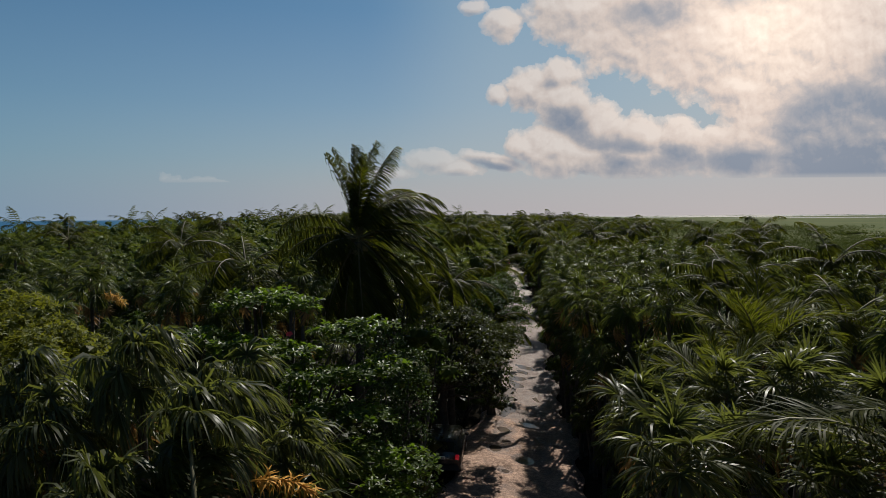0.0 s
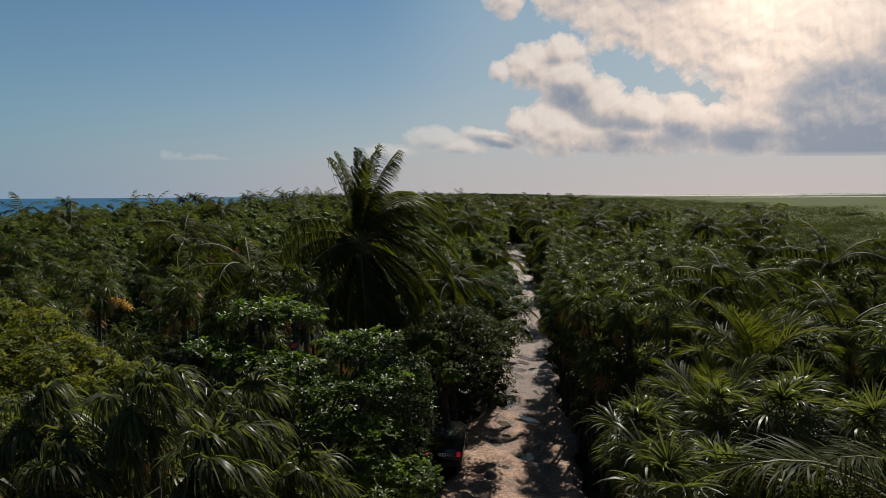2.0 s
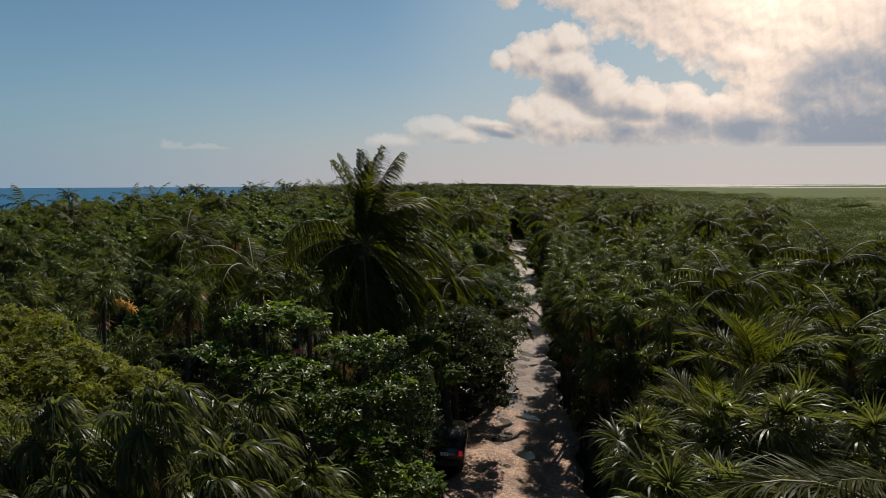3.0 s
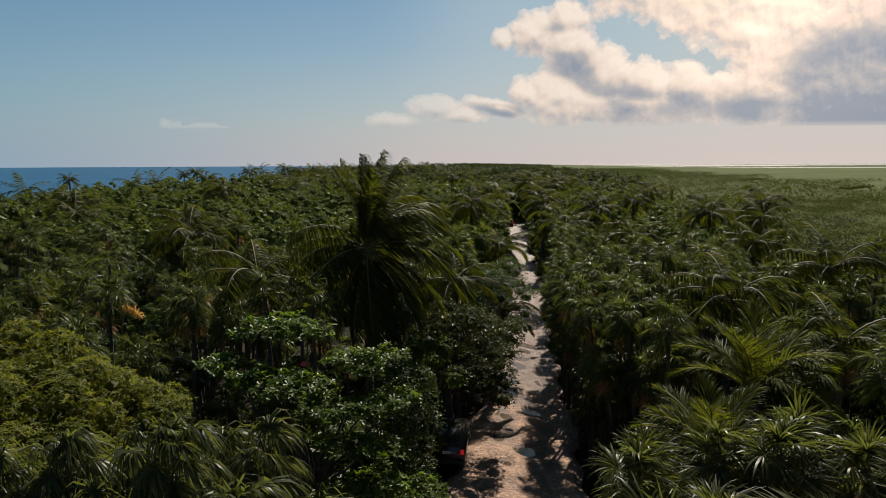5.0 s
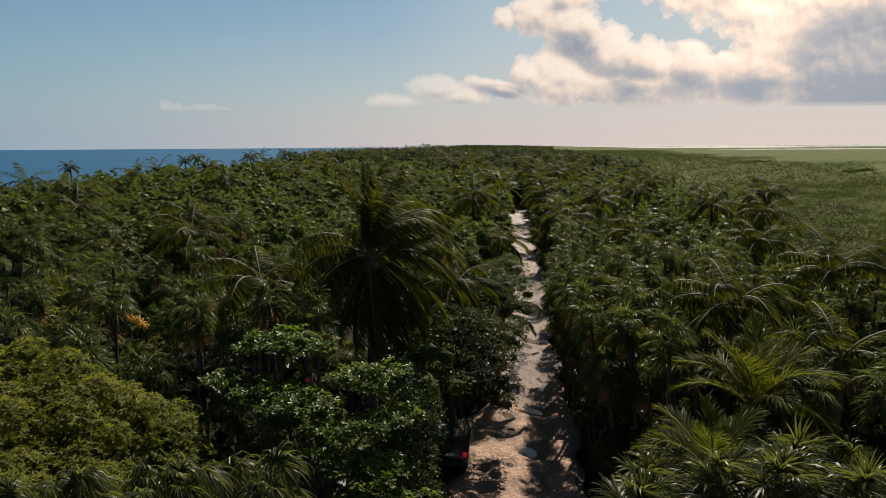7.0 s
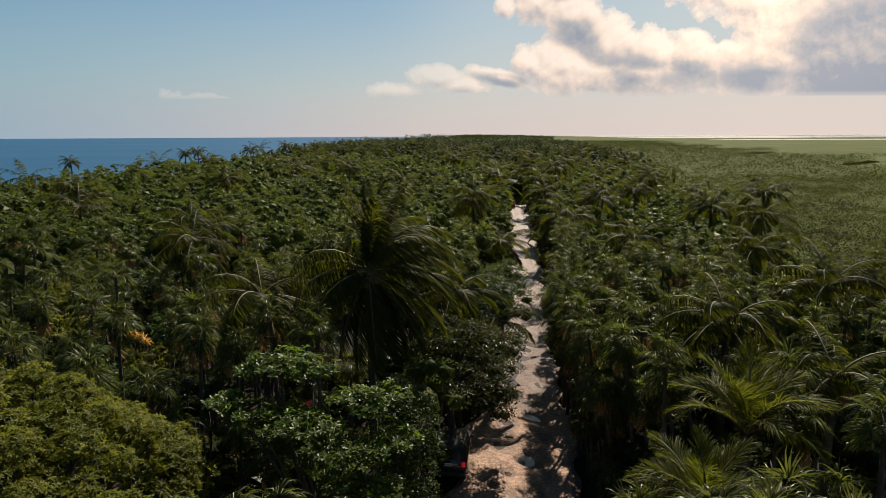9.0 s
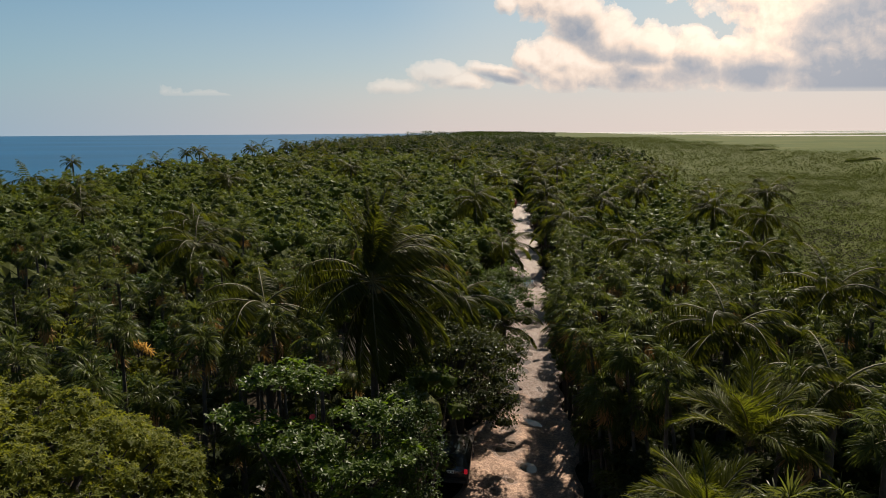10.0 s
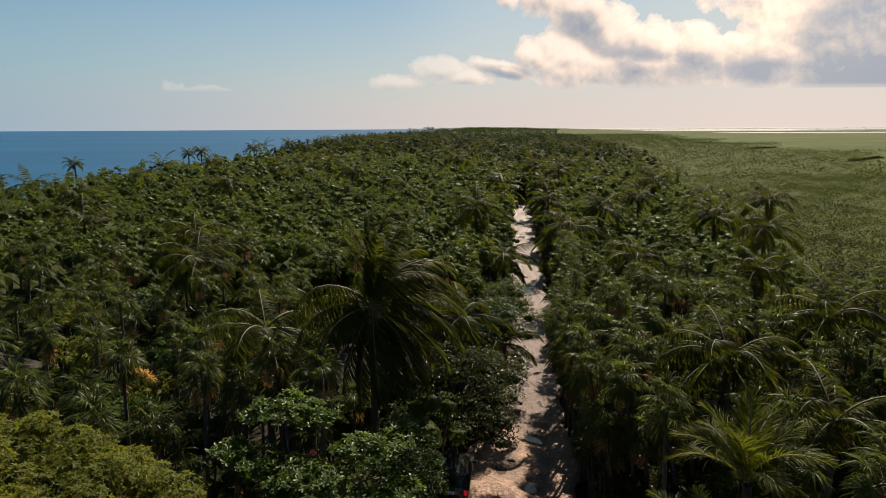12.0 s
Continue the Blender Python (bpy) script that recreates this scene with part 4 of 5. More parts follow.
broad_tree("leafy_tree", -8.65, 12.4, 3.4, MANGO_CLUMPS, MANGO, "rounded broad-leaved tree with yellow-green leaf rosettes", 0.115, 0.042, 1150, 5, False, 0.45, 0.2, 0.75, whorls=330)

DARK_CLUMPS = [(math.cos(k * 2.4) * 2.0 * math.sqrt((k + .5) / 34) + 0.55, math.sin(k * 2.4) * 2.9 * math.sqrt((k + .5) / 34), 5.0 - 1.9 * ((k + .5) / 34) ** 1.4 + 0.3 * math.sin(k * 3.7), 0.6 + 0.15 * math.sin(k * 1.9)) for k in range(34)]
DARK_CLUMPS += [(2.4, 0.4, 4.0, 0.5), (2.6, 1.2, 4.2, 0.5), (2.7, 2.0, 4.2, 0.5), (1.6, -2.2, 2.7, 0.45), (1.9, -1.4, 2.3, 0.45), (2.0, -0.8, 2.7, 0.5), (1.9, 0.6, 3.0, 0.55), (-1.8, -1.2, 2.6, 0.6), (-2.0, 0.2, 2.8, 0.6), (1.1, -2.6, 3.2, 0.6), (0.2, -2.8, 3.6, 0.6)]
broad_tree("shade_tree", 0.1, 23.6, 2.6, DARK_CLUMPS, DARK_LEAF, "dark small-leaved tree hanging over a parked car beside the track", 0.12, 0.065, 720, 6, False, 0.35, 0.15, 0.75)
broad_tree("clipped_shrub_tree", -1.3, 16.8, 1.6, [(math.cos(k * 2.1) * 0.45, math.sin(k * 2.1) * 0.5, 1.2 + k * 0.21, 0.62 + 0.12 * math.sin(k * 2.7)) for k in range(20)],
           HEDGE, "dense column-shaped evergreen shrub with small vivid green leaves", 0.09, 0.05, 1100, 8, False, 0.35, 0.09, 0.8, dense=False)
for k, (x, y, h) in enumerate([(2.0, 29.2, 5.4), (3.0, 33.0, 5.2), (-1.5, 27.5, 6.0)]):
    broad_tree("roadside_tree", x, y, 2.6, [(math.cos(j * 2.4) * 1.5 * math.sqrt((j + .5) / 20), math.sin(j * 2.4) * 1.7 * math.sqrt((j + .5) / 20), h - 2.0 * ((j + .5) / 20) ** 1.5 + 0.25 * math.sin(j * 5.1 + k), 0.6) for j in range(20)],
               (HEDGE, BUSH, DARK_LEAF)[k], "small-leaved green tree at the edge of the track", 0.12, 0.065, 560, 20 + k, False, 0.4, 0.12, 0.75)
    taken.append((x, y, 1.6))

# ---- thatch palms close by ----
NEAR_FANS = [(-5.3, 8.8, 6.4, 0.95), (-4.6, 9.5, 6.2, 0.9), (-3.6, 8.1, 6.75, 1.0), (-2.8, 9.4, 6.15, 0.95), (-2.6, 7.4, 6.3, 1.0), (-4.4, 7.7, 6.1, 0.95), (-6.2, 8.7, 6.1, 0.95), (-3.6, 9.8, 5.9, 0.9), (-1.9, 8.7, 5.5, 0.9), (-5.6, 7.6, 5.8, 0.95), (-3.3, 6.7, 5.8, 0.95), (-1.6, 7.3, 5.1, 0.9), (-7.0, 9.3, 6.0, 0.95), (-4.0, 8.9, 5.6, 0.95),
             (2.6, 9.2, 5.85, 0.9), (3.8, 11.9, 4.9, 0.9), (4.1, 10.0, 5.8, 0.95), (4.9, 9.7, 5.95, 0.95), (2.4, 7.5, 5.85, 0.9), (3.4, 8.4, 5.6, 0.95), (5.7, 10.7, 5.7, 0.95), (3.2, 10.8, 5.3, 0.9), (4.2, 7.6, 5.4, 0.95), (6.4, 9.9, 5.6, 0.95), (5.4, 12.6, 4.5, 0.9)]
for k, (x, y, z, s) in enumerate(NEAR_FANS):
    fan_palm(x, y, z, 100 + k, 18, s, 1 + k % 2, True)
    taken.append((x, y, 0.8))
MID_FANS = [(-9.9, 18.9, 6.65, 1.0), (-7.2, 18.2, 6.55, 0.95), (-9.3, 16.1, 6.05, 0.9), (-11.9, 17.2, 6.4, 0.95), (-15.2, 23.5, 5.9, 1.0), (-8.4, 17.0, 5.4, 0.85), (-6.3, 18.6, 6.0, 0.85), (-5.2, 25.4, 5.6, 0.95), (-6.4, 26.8, 5.9, 0.95), (-4.0, 26.6, 5.7, 0.95), (-7.6, 29.2, 6.2, 0.95), (-3.2, 29.0, 6.1, 0.95), (-8.2, 20.6, 6.5, 0.9), (-11.5, 20.4, 6.6, 0.95),
            (7.6, 13.8, 5.75, 0.95), (5.5, 16.2, 6.4, 0.95), (5.4, 20.0, 5.6, 0.95), (6.4, 22.4, 6.1, 0.95), (7.4, 24.2, 6.3, 0.9), (6.4, 20.9, 5.9, 0.9), (8.6, 21.8, 6.2, 0.9), (9.6, 24.0, 6.3, 0.9), (10.5, 20.6, 6.2, 0.9), (11.6, 18.4, 5.0, 0.9)]
for k, (x, y, z, s) in enumerate(MID_FANS):
    fan_palm(x, y, z, 140 + k, 16, s, 1 + k % 3)
    taken.append((x, y, 0.6))


for k, (x, y, z, s) in enumerate([(4.5, 20.4, 5.7, 1.1), (4.6, 22.0, 5.9, 1.15), (4.5, 23.7, 5.7, 1.15), (4.6, 25.4, 5.9, 1.1), (5.0, 27.2, 5.7, 1.1), (5.5, 29.4, 5.6, 1.1), (5.2, 18.9, 5.9, 1.1), (6.4, 32.0, 5.6, 1.0), (6.9, 35.0, 5.6, 1.0), (5.6, 24.6, 6.2, 1.1), (5.8, 20.8, 6.2, 1.1), (7.6, 39.5, 5.4, 1.0), (5.0, 28.2, 6.0, 1.05), (5.2, 26.3, 6.1, 1.05), (5.6, 31.0, 5.9, 1.05), (6.0, 30.2, 6.2, 1.0), (6.2, 33.5, 5.9, 1.05), (6.7, 34.2, 6.2, 1.0), (6.8, 37.0, 6.0, 1.05), (7.2, 38.2, 6.2, 1.0), (7.4, 41.4, 5.8, 1.0), (7.9, 43.2, 6.0, 1.0), (4.7, 27.0, 4.4, 1.1), (4.9, 28.8, 4.6, 1.1), (5.1, 30.4, 4.3, 1.1), (5.5, 32.4, 4.6, 1.1), (4.6, 25.2, 4.4, 1.05), (4.7, 19.3, 4.5, 1.1), (4.9, 20.7, 4.1, 1.1), (5.3, 19.6, 3.5, 1.1), (4.8, 22.3, 4.4, 1.1), (5.7, 18.7, 4.3, 1.1), (6.4, 18.4, 4.7, 1.1), (5.0, 21.5, 3.3, 1.1), (7.1, 18.8, 4.8, 1.1), (4.7, 23.8, 4.0, 1.1)]):
    fan_palm(x, y, z, 300 + k, 16, s * 0.85, 2, False, (-0.6, 0.0), -60)
    taken.append((x, y, 0.8))


for k, (x, y, z) in enumerate([(4.9, 17.2, 1.2), (5.1, 18.8, 1.5), (5.3, 20.6, 1.3), (5.0, 22.6, 1.6), (5.4, 24.4, 1.4), (4.6, 15.6, 0.9), (6.0, 17.0, 1.8), (5.9, 22.0, 2.2), (6.3, 19.4, 2.0), (5.6, 26.2, 1.8), (6.0, 28.4, 1.8)]):
    fan_palm(x, y, z, 400 + k, 12, 0.85, 0)


for k, (x, y, z) in enumerate([(-7.4, 16.6, 3.8), (-6.0, 17.4, 3.6), (-8.6, 18.2, 4.4), (-5.0, 16.6, 3.2), (-6.8, 19.2, 4.6), (-9.4, 16.2, 4.8), (-4.4, 19.2, 3.6), (-5.6, 20.8, 4.4), (-3.4, 21.6, 3.8), (-6.6, 21.8, 4.6), (-4.6, 22.8, 4.2),
                               (5.6, 15.2, 1.6), (6.8, 16.2, 2.2), (7.9, 16.6, 2.6), (9.0, 15.6, 2.8), (9.4, 18.8, 3.4), (11.4, 18.6, 3.6), (11.0, 14.6, 3.6), (12.4, 16.4, 4.4), (12.8, 20.0, 4.8), (9.6, 13.0, 3.6), (8.0, 18.0, 2.8), (10.2, 20.4, 4.2)]):
    fan_palm(x, y, z + (0.4 if x < 0 else 0.0), 450 + k, 13, 0.9, 1)


def flower_stalk(x, y, z, turn, seed):
    g = Geo()
    r = np.random.default_rng(seed)
    line = np.stack((np.linspace(0, 0.8, 7), np.zeros(7), 0.15 * np.sin(np.linspace(0, 2.6, 7))), 1)
    tube(g, line, np.linspace(0.015, 0.006, 7), 4)
    n = 150
    s = r.uniform(0.1, 1, n)
    base = np.stack([np.interp(s, np.linspace(0, 1, 7), line[:, i]) for i in range(3)], 1)
    way = unit(r.normal(0, 1, (n, 3)) + np.array([0.8, 0, -0.2]))
    blades(g, base, way, unit(np.cross(way, [0, 0, 1.0])), 0.2, 0.022, 0.4, 0, False)
    return g.mesh("flower_stalk", [FLOWER])


for x, y, z, turn, seed, host in [(-3.3, 6.6, 5.7, 200, 1, "thatch_palm.010"), (-9.5, 18.6, 6.6, -20, 2, "thatch_palm.026"), (-2.2, 7.2, 6.0, 10, 3, "thatch_palm.004")]:
    ho = bpy.data.objects[host]
    part("flower_stalk", flower_stalk(x, y, z, turn, seed), ho, "drooping orange flower stalk", Matrix.Translation(ho.location).inverted() @ pose(x, y, z, 0, 20, turn))


def free(x, y, gap=0.0):
    return all((x - a) ** 2 + (y - b) ** 2 > (c + gap) ** 2 for a, b, c in taken)


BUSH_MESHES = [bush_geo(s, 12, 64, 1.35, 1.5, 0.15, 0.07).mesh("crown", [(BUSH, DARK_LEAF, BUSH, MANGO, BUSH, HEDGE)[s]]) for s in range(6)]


def bush(x, y, z, seed, size):
    r = np.random.default_rng(seed)
    root = tagged(new("bush_tree"), ("dense leafy shrub tree in the woods", "dark leafy shrub tree in the woods", "dense leafy shrub tree in the woods", "yellowish leafy shrub tree in the woods", "dense leafy shrub tree in the woods", "vivid green shrub tree in the woods")[seed % 6], "tree", "shrub trees in the woods")
    root.location = (x, y, 0)
    g = Geo()
    base = max(0.6, z - 1.4)
    for k in range(4):
        a = k * 1.6 + r.uniform(-0.4, 0.4)
        tube(g, limb_line((0, 0, -0.3), (0.7 * math.cos(a), 0.7 * math.sin(a), base + 0.6), 0.0, r), np.linspace(0.06, 0.02, 5), 5)
    part("trunk", g.mesh("trunk", [BARK], True), root)
    part("crown", BUSH_MESHES[seed % 6], root, m=pose(0, 0, base - 0.1, 0, 0, r.uniform(0, 360)) @ Matrix.Scale(size, 4))
    return root


# ---- woods close by, tree by tree ----
def grid(x0, x1, y0, y1, step, seed):
    r = np.random.default_rng(seed)
    x, y = np.meshgrid(np.arange(x0, x1, step), np.arange(y0, y1, step * 0.87))
    x = x + (np.arange(x.shape[0]) % 2)[:, None] * step / 2
    x, y = x.ravel() + r.uniform(-0.38, 0.38, x.size) * step, y.ravel() + r.uniform(-0.38, 0.38, x.size) * step
    return x, y, r


gx, gy, gr = grid(6.2, 13.5, 19, 33, 1.6, 6)
for k, (x, y) in enumerate(zip(gx, gy)):
    if free(x, y, 0.05):
        fan_palm(x, y, canopy(x, y) - 0.55 + gr.uniform(-0.9, 0.35), 700 + k, 14, gr.uniform(0.8, 1.0), int(gr.integers(0, 3)))
        taken.append((x, y, 0.6))

gx, gy, gr = grid(-34, 27, 10, 38, 1.75, 5)
k = 0
for x, y in zip(gx, gy):
    if abs(x) > 0.76 * y + 2.5 or abs(x - road_x(y)) < road_half(y) + 0.75 or x > mangrove_x(y) or not free(x, y, 0.2):
        continue
    k += 1
    h = canopy(x, y) + gr.uniform(-1.5, 0.4)
    if gr.uniform() < 0.5:
        fan_palm(x, y, h - 0.15, 1000 + k, 12, gr.uniform(0.85, 1.05), int(gr.integers(0, 3)))
    else:
        bush(x, y, h - (1.5 if y < 28 else 0.9), 2000 + k, gr.uniform(0.6, 0.9))


# ---- dark shrubs added under the palms to block light and darken gaps ----
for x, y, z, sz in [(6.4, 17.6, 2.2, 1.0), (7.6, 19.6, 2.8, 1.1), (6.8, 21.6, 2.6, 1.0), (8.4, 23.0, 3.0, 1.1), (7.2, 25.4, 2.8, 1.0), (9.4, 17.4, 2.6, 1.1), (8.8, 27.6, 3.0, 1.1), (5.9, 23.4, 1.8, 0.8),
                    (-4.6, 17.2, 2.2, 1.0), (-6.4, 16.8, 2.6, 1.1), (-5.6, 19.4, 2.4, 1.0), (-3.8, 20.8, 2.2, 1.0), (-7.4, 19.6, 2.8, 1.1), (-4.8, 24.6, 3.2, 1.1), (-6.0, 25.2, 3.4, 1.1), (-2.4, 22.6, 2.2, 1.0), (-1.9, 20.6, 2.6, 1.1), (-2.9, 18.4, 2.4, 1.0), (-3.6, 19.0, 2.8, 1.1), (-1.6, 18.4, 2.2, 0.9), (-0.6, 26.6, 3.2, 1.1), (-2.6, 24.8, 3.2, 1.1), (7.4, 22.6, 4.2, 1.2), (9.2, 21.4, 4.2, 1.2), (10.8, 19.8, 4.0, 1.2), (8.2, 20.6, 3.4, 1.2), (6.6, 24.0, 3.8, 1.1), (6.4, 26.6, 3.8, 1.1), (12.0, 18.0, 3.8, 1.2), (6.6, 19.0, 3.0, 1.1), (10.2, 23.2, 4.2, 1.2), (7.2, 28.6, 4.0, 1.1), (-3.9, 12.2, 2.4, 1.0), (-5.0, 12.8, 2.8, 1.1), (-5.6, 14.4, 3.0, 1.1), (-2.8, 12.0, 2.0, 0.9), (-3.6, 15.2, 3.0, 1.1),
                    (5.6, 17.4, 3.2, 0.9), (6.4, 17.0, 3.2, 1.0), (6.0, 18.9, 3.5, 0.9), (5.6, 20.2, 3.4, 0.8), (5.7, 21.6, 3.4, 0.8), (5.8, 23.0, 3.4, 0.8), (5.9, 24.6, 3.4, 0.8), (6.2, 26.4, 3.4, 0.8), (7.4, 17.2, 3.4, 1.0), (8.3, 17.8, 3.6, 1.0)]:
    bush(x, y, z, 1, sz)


# ---- shrubs along the track ----
gr = np.random.default_rng(77)
for side_of in (-1, 1):
    for y in np.arange(27.5, 112, 1.9):
        yy = float(y + gr.uniform(-0.6, 0.6))
        x = float(road_x(yy) + side_of * (road_half(yy) + gr.uniform(0.75, 1.3)))
        if not free(x, yy, -0.4) or gr.uniform() < 0.12:
            continue
        bush(x, yy, float(gr.uniform(1.3, 3.6) + (1.2 if yy > 60 else 0)), int(gr.integers(5000)), float(gr.uniform(0.55, 0.85)))


for x, y, z, sz in [(12.4, 113.5, 1.6, 0.7), (14.6, 114, 1.8, 0.7), (13.4, 116.5, 2.4, 0.8)]:
    bush(x, y, z, int(x * 10), sz)


# ---- woods further off ----
def palm_template(leaf_set, count, seed, scale=1.0):
    g = Geo()
    for tpl, m in crown_of(leaf_set, count, seed, -35, 86):
        g.spread(tpl if isinstance(tpl, tuple) else tpl, np.array(m @ Matrix.Scale(scale, 4))[None])
    heart(g, (0, 0, -0.15), (0.42, 0.42, 0.4), np.random.default_rng(seed))
    return g.arrays()


def coco_template(seed, count, pairs):
    r = np.random.default_rng(seed)
    g = Geo()
    for i in range(count):
        f = (i + 0.5) / count
        tl = 70 - 105 * f + r.uniform(-8, 8)
        fr = frond(seed * 20 + i, 3.6, 0.9 + 0.9 * f, pairs, False, 0.6, tilt=tl - 25)
        g.spread(fr.arrays(), np.array(pose(0, 0, 0.1, 0, 0, i * 137.5) @ pose(0, 0, 0, tl))[None])
    v, t, q, tm, qm = g.arrays()
    return v, t, q, tm * 0, qm * 0


def woods(name, label, mat, groups):
    g = Geo()
    for tpl, pl in groups:
        g.spread(tpl, pl)
    ob = new(name, g.mesh(name, [mat]))
    return tagged(ob, label, "woods", kind="stuff")


FANS_MID = [palm_template(FAN_COARSE, 10, s, 1.0) for s in range(5)]
FANS_OFF = [palm_template(FAN_OFF, 8, s + 9, 1.0) for s in range(4)]
BUSH_MID = [bush_geo(s + 50, 8, 24, 1.5, 1.7, 0.19, 0.10).arrays() for s in range(5)]
BUSH_OFF = [bush_geo(s + 60, 6, 12, 1.5, 1.7, 0.24, 0.13).arrays() for s in range(4)]
FANS_FAR = [palm_template(FAN_FAR, 8, s, 1.9) for s in range(3)]
BUSH_FAR = [bush_geo(s + 70, 5, 5, 2.2, 2.2, 0.6, 0.34).arrays() for s in range(4)]
MANG_FAR = [bush_geo(s + 95, 6, 8, 2.6, 1.0, 0.36, 0.22, hearts=False).arrays() for s in range(3)]
BUSH_TINY = [bush_geo(s + 80, 4, 4, 4.5, 2.6, 1.9, 1.0, hearts=False).arrays() for s in range(3)]
COCO_FAR = [coco_template(s, 11, 11) for s in range(3)]
MANG_NEAR = [bush_geo(s + 90, 8, 14, 1.7, 0.9, 0.20, 0.12, hearts=False).arrays() for s in range(4)]


def inside_woods(x, y, margin=0.0):
    return (np.abs(x - road_x(y)) > np.where(y < 112, road_half(y) + 0.9, 0)) & (x < mangrove_x(y) + margin) & (x > shore_x(y) + 11)


def split(x, y, z, r, sets, scale):
    kind = r.integers(0, len(sets), len(x))
    turn, sc = r.uniform(0, 6.28, len(x)), r.uniform(*scale, len(x))
    return [(s, poses(x[kind == i], y[kind == i], z[kind == i], turn[kind == i], sc[kind == i])) for i, s in enumerate(sets)]


def mid_woods(y0, y1, step, seed, size, fans, bushes):
    x, y, r = grid(-75, 60, y0, y1, step, seed)
    keep = inside_woods(x, y) & (np.abs(x) < 0.76 * y + 4)
    for a, b in far_palms:
        keep &= np.hypot(x - a, y - b) > 1.5
    x, y = x[keep], y[keep]
    z = canopy(x, y) + r.uniform(-1.6, 0.6, len(x)) - 0.5
    z = z - 2.5 * np.clip(1 - (mangrove_x(y) - x) / 8, 0, 1)
    pick = r.uniform(0, 1, len(x)) < 0.42
    return split(x[pick], y[pick], z[pick], r, fans, (0.8 * size, 1.15 * size)), split(x[~pick], y[~pick], z[~pick] - 0.9, r, bushes, (0.5 * size, 0.85 * size))


palms_a, leafy_a = mid_woods(38, 80, 1.95, 11, 1.0, FANS_MID, BUSH_MID)
palms_b, leafy_b = mid_woods(80, 150, 2.5, 15, 1.25, FANS_OFF, BUSH_OFF)
woods("palm_woods", "thicket of thatch palms with glossy fan leaves", FAN_MID, palms_a + palms_b)
woods("leafy_woods", "dense canopy of green broad-leaved coastal trees", WOODS, leafy_a + leafy_b)

x, y, r = grid(-110, 140, 150, 700, 6.2, 12)
keep = inside_woods(x, y) & (r.uniform(0, 1, len(x)) < np.clip(1.25 - y / 800, 0, 1))
x, y = x[keep], y[keep]
z = canopy(x, y) + r.uniform(-1.6, 1.3, len(x)) - 0.4
pick = r.uniform(0, 1, len(x)) < 0.3
far_groups = split(x[pick], y[pick], z[pick], r, FANS_FAR, (0.8, 1.2)) + split(x[~pick], y[~pick], z[~pick] - 1.3, r, BUSH_FAR, (0.6, 1.15))
x2, y2, r = grid(-110, 400, 700, 3200, 17, 13)
keep = inside_woods(x2, y2)
x2, y2 = x2[keep], y2[keep]
far_groups += split(x2, y2, canopy(x2, y2) + r.uniform(-4.0, 4.0, len(x2)) - 2.4 - 5 * np.clip(1 - (mangrove_x(y2) - x2) / (0.12 * y2), 0, 1), r, BUSH_TINY, (0.7, 1.3))
woods("far_woods", "far coastal woods reaching to the horizon", FAR_SHADE_LEAF, far_groups)

x, y, r = grid(-80, 80, 60, 420, 8.5, 14)
keep = inside_woods(x, y) & (r.uniform(0, 1, len(x)) < 0.2)
x, y = x[keep], y[keep]
woods("coconut_grove", "scattered coconut palms standing out of the far woods", COCO, split(x, y, canopy(x, y) + r.uniform(-0.1, 1.3, len(x)), r, COCO_FAR, (0.7, 1.0)))

# ---- mangrove scrub and marsh ----
x, y, r = grid(22, 200, 18, 150, 2.2, 21)
keep = (x > mangrove_x(y) - 1.0) & (np.abs(x) < 0.8 * y + 4) & (r.uniform(0, 1, len(x)) < np.where(y < 80, 0.8, 0.55))
x, y = x[keep], y[keep]
bump = 0.5 * np.sin(x * 0.21 + 1.3 * np.sin(y * 0.12)) + 0.5 * np.sin(y * 0.17 + x * 0.05)
groups = split(x, y, 1.6 + 0.45 * bump + r.uniform(-0.3, 0.4, len(x)), r, MANG_NEAR, (0.7, 1.2))
x, y, r = grid(45, 420, 150, 900, 7.0, 22)
edge = np.interp(y, [150, 215, 304, 710, 900], [150, 160, 175, 240, 300])
keep = (x > mangrove_x(y) - 2) & (x < edge + 20 * np.sin(y * 0.05)) & (np.abs(x) < 0.8 * y)
x, y = x[keep], y[keep]
woods("far_mangrove_scrub", "far mangrove scrub in dull green", MANGROVE, split(x, y, 0.9 + r.uniform(-0.4, 0.6, len(x)), r, MANG_FAR, (1.0, 1.5)))
woods("mangrove_scrub", "low even mangrove scrub in dull green", MANGROVE, groups)
r = np.random.default_rng(31)
spots = np.array([(36, 58), (40, 70), (31, 50), (52, 84), (30, 44), (60, 110), (44, 96)])
pick = r.integers(0, len(spots), 46)
x, y = spots[pick, 0] + r.normal(0, 2.6, 46), spots[pick, 1] + r.normal(0, 2.6, 46)
woods("bare_scrub", "patches of grey half-bare scrub among the mangroves", BARE, split(x, y, r.uniform(1.6, 2.6, 46), r, MANG_NEAR, (0.7, 1.1)))
x, y, r = grid(200, 2500, 300, 3500, 75, 23)
keep = (x > np.interp(y, [300, 900, 3500], [190, 330, 900])) & (np.abs(x) < 0.8 * y) & (r.uniform(0, 1, len(x)) < np.where(y < 900, 0.0, 0.07))
x, y = x[keep], y[keep]
woods("marsh_islets", "scattered dark scrub islets in the marsh", MANGROVE, split(x, y, np.full(len(x), -0.6), r, BUSH_TINY, (0.35, 0.9)))


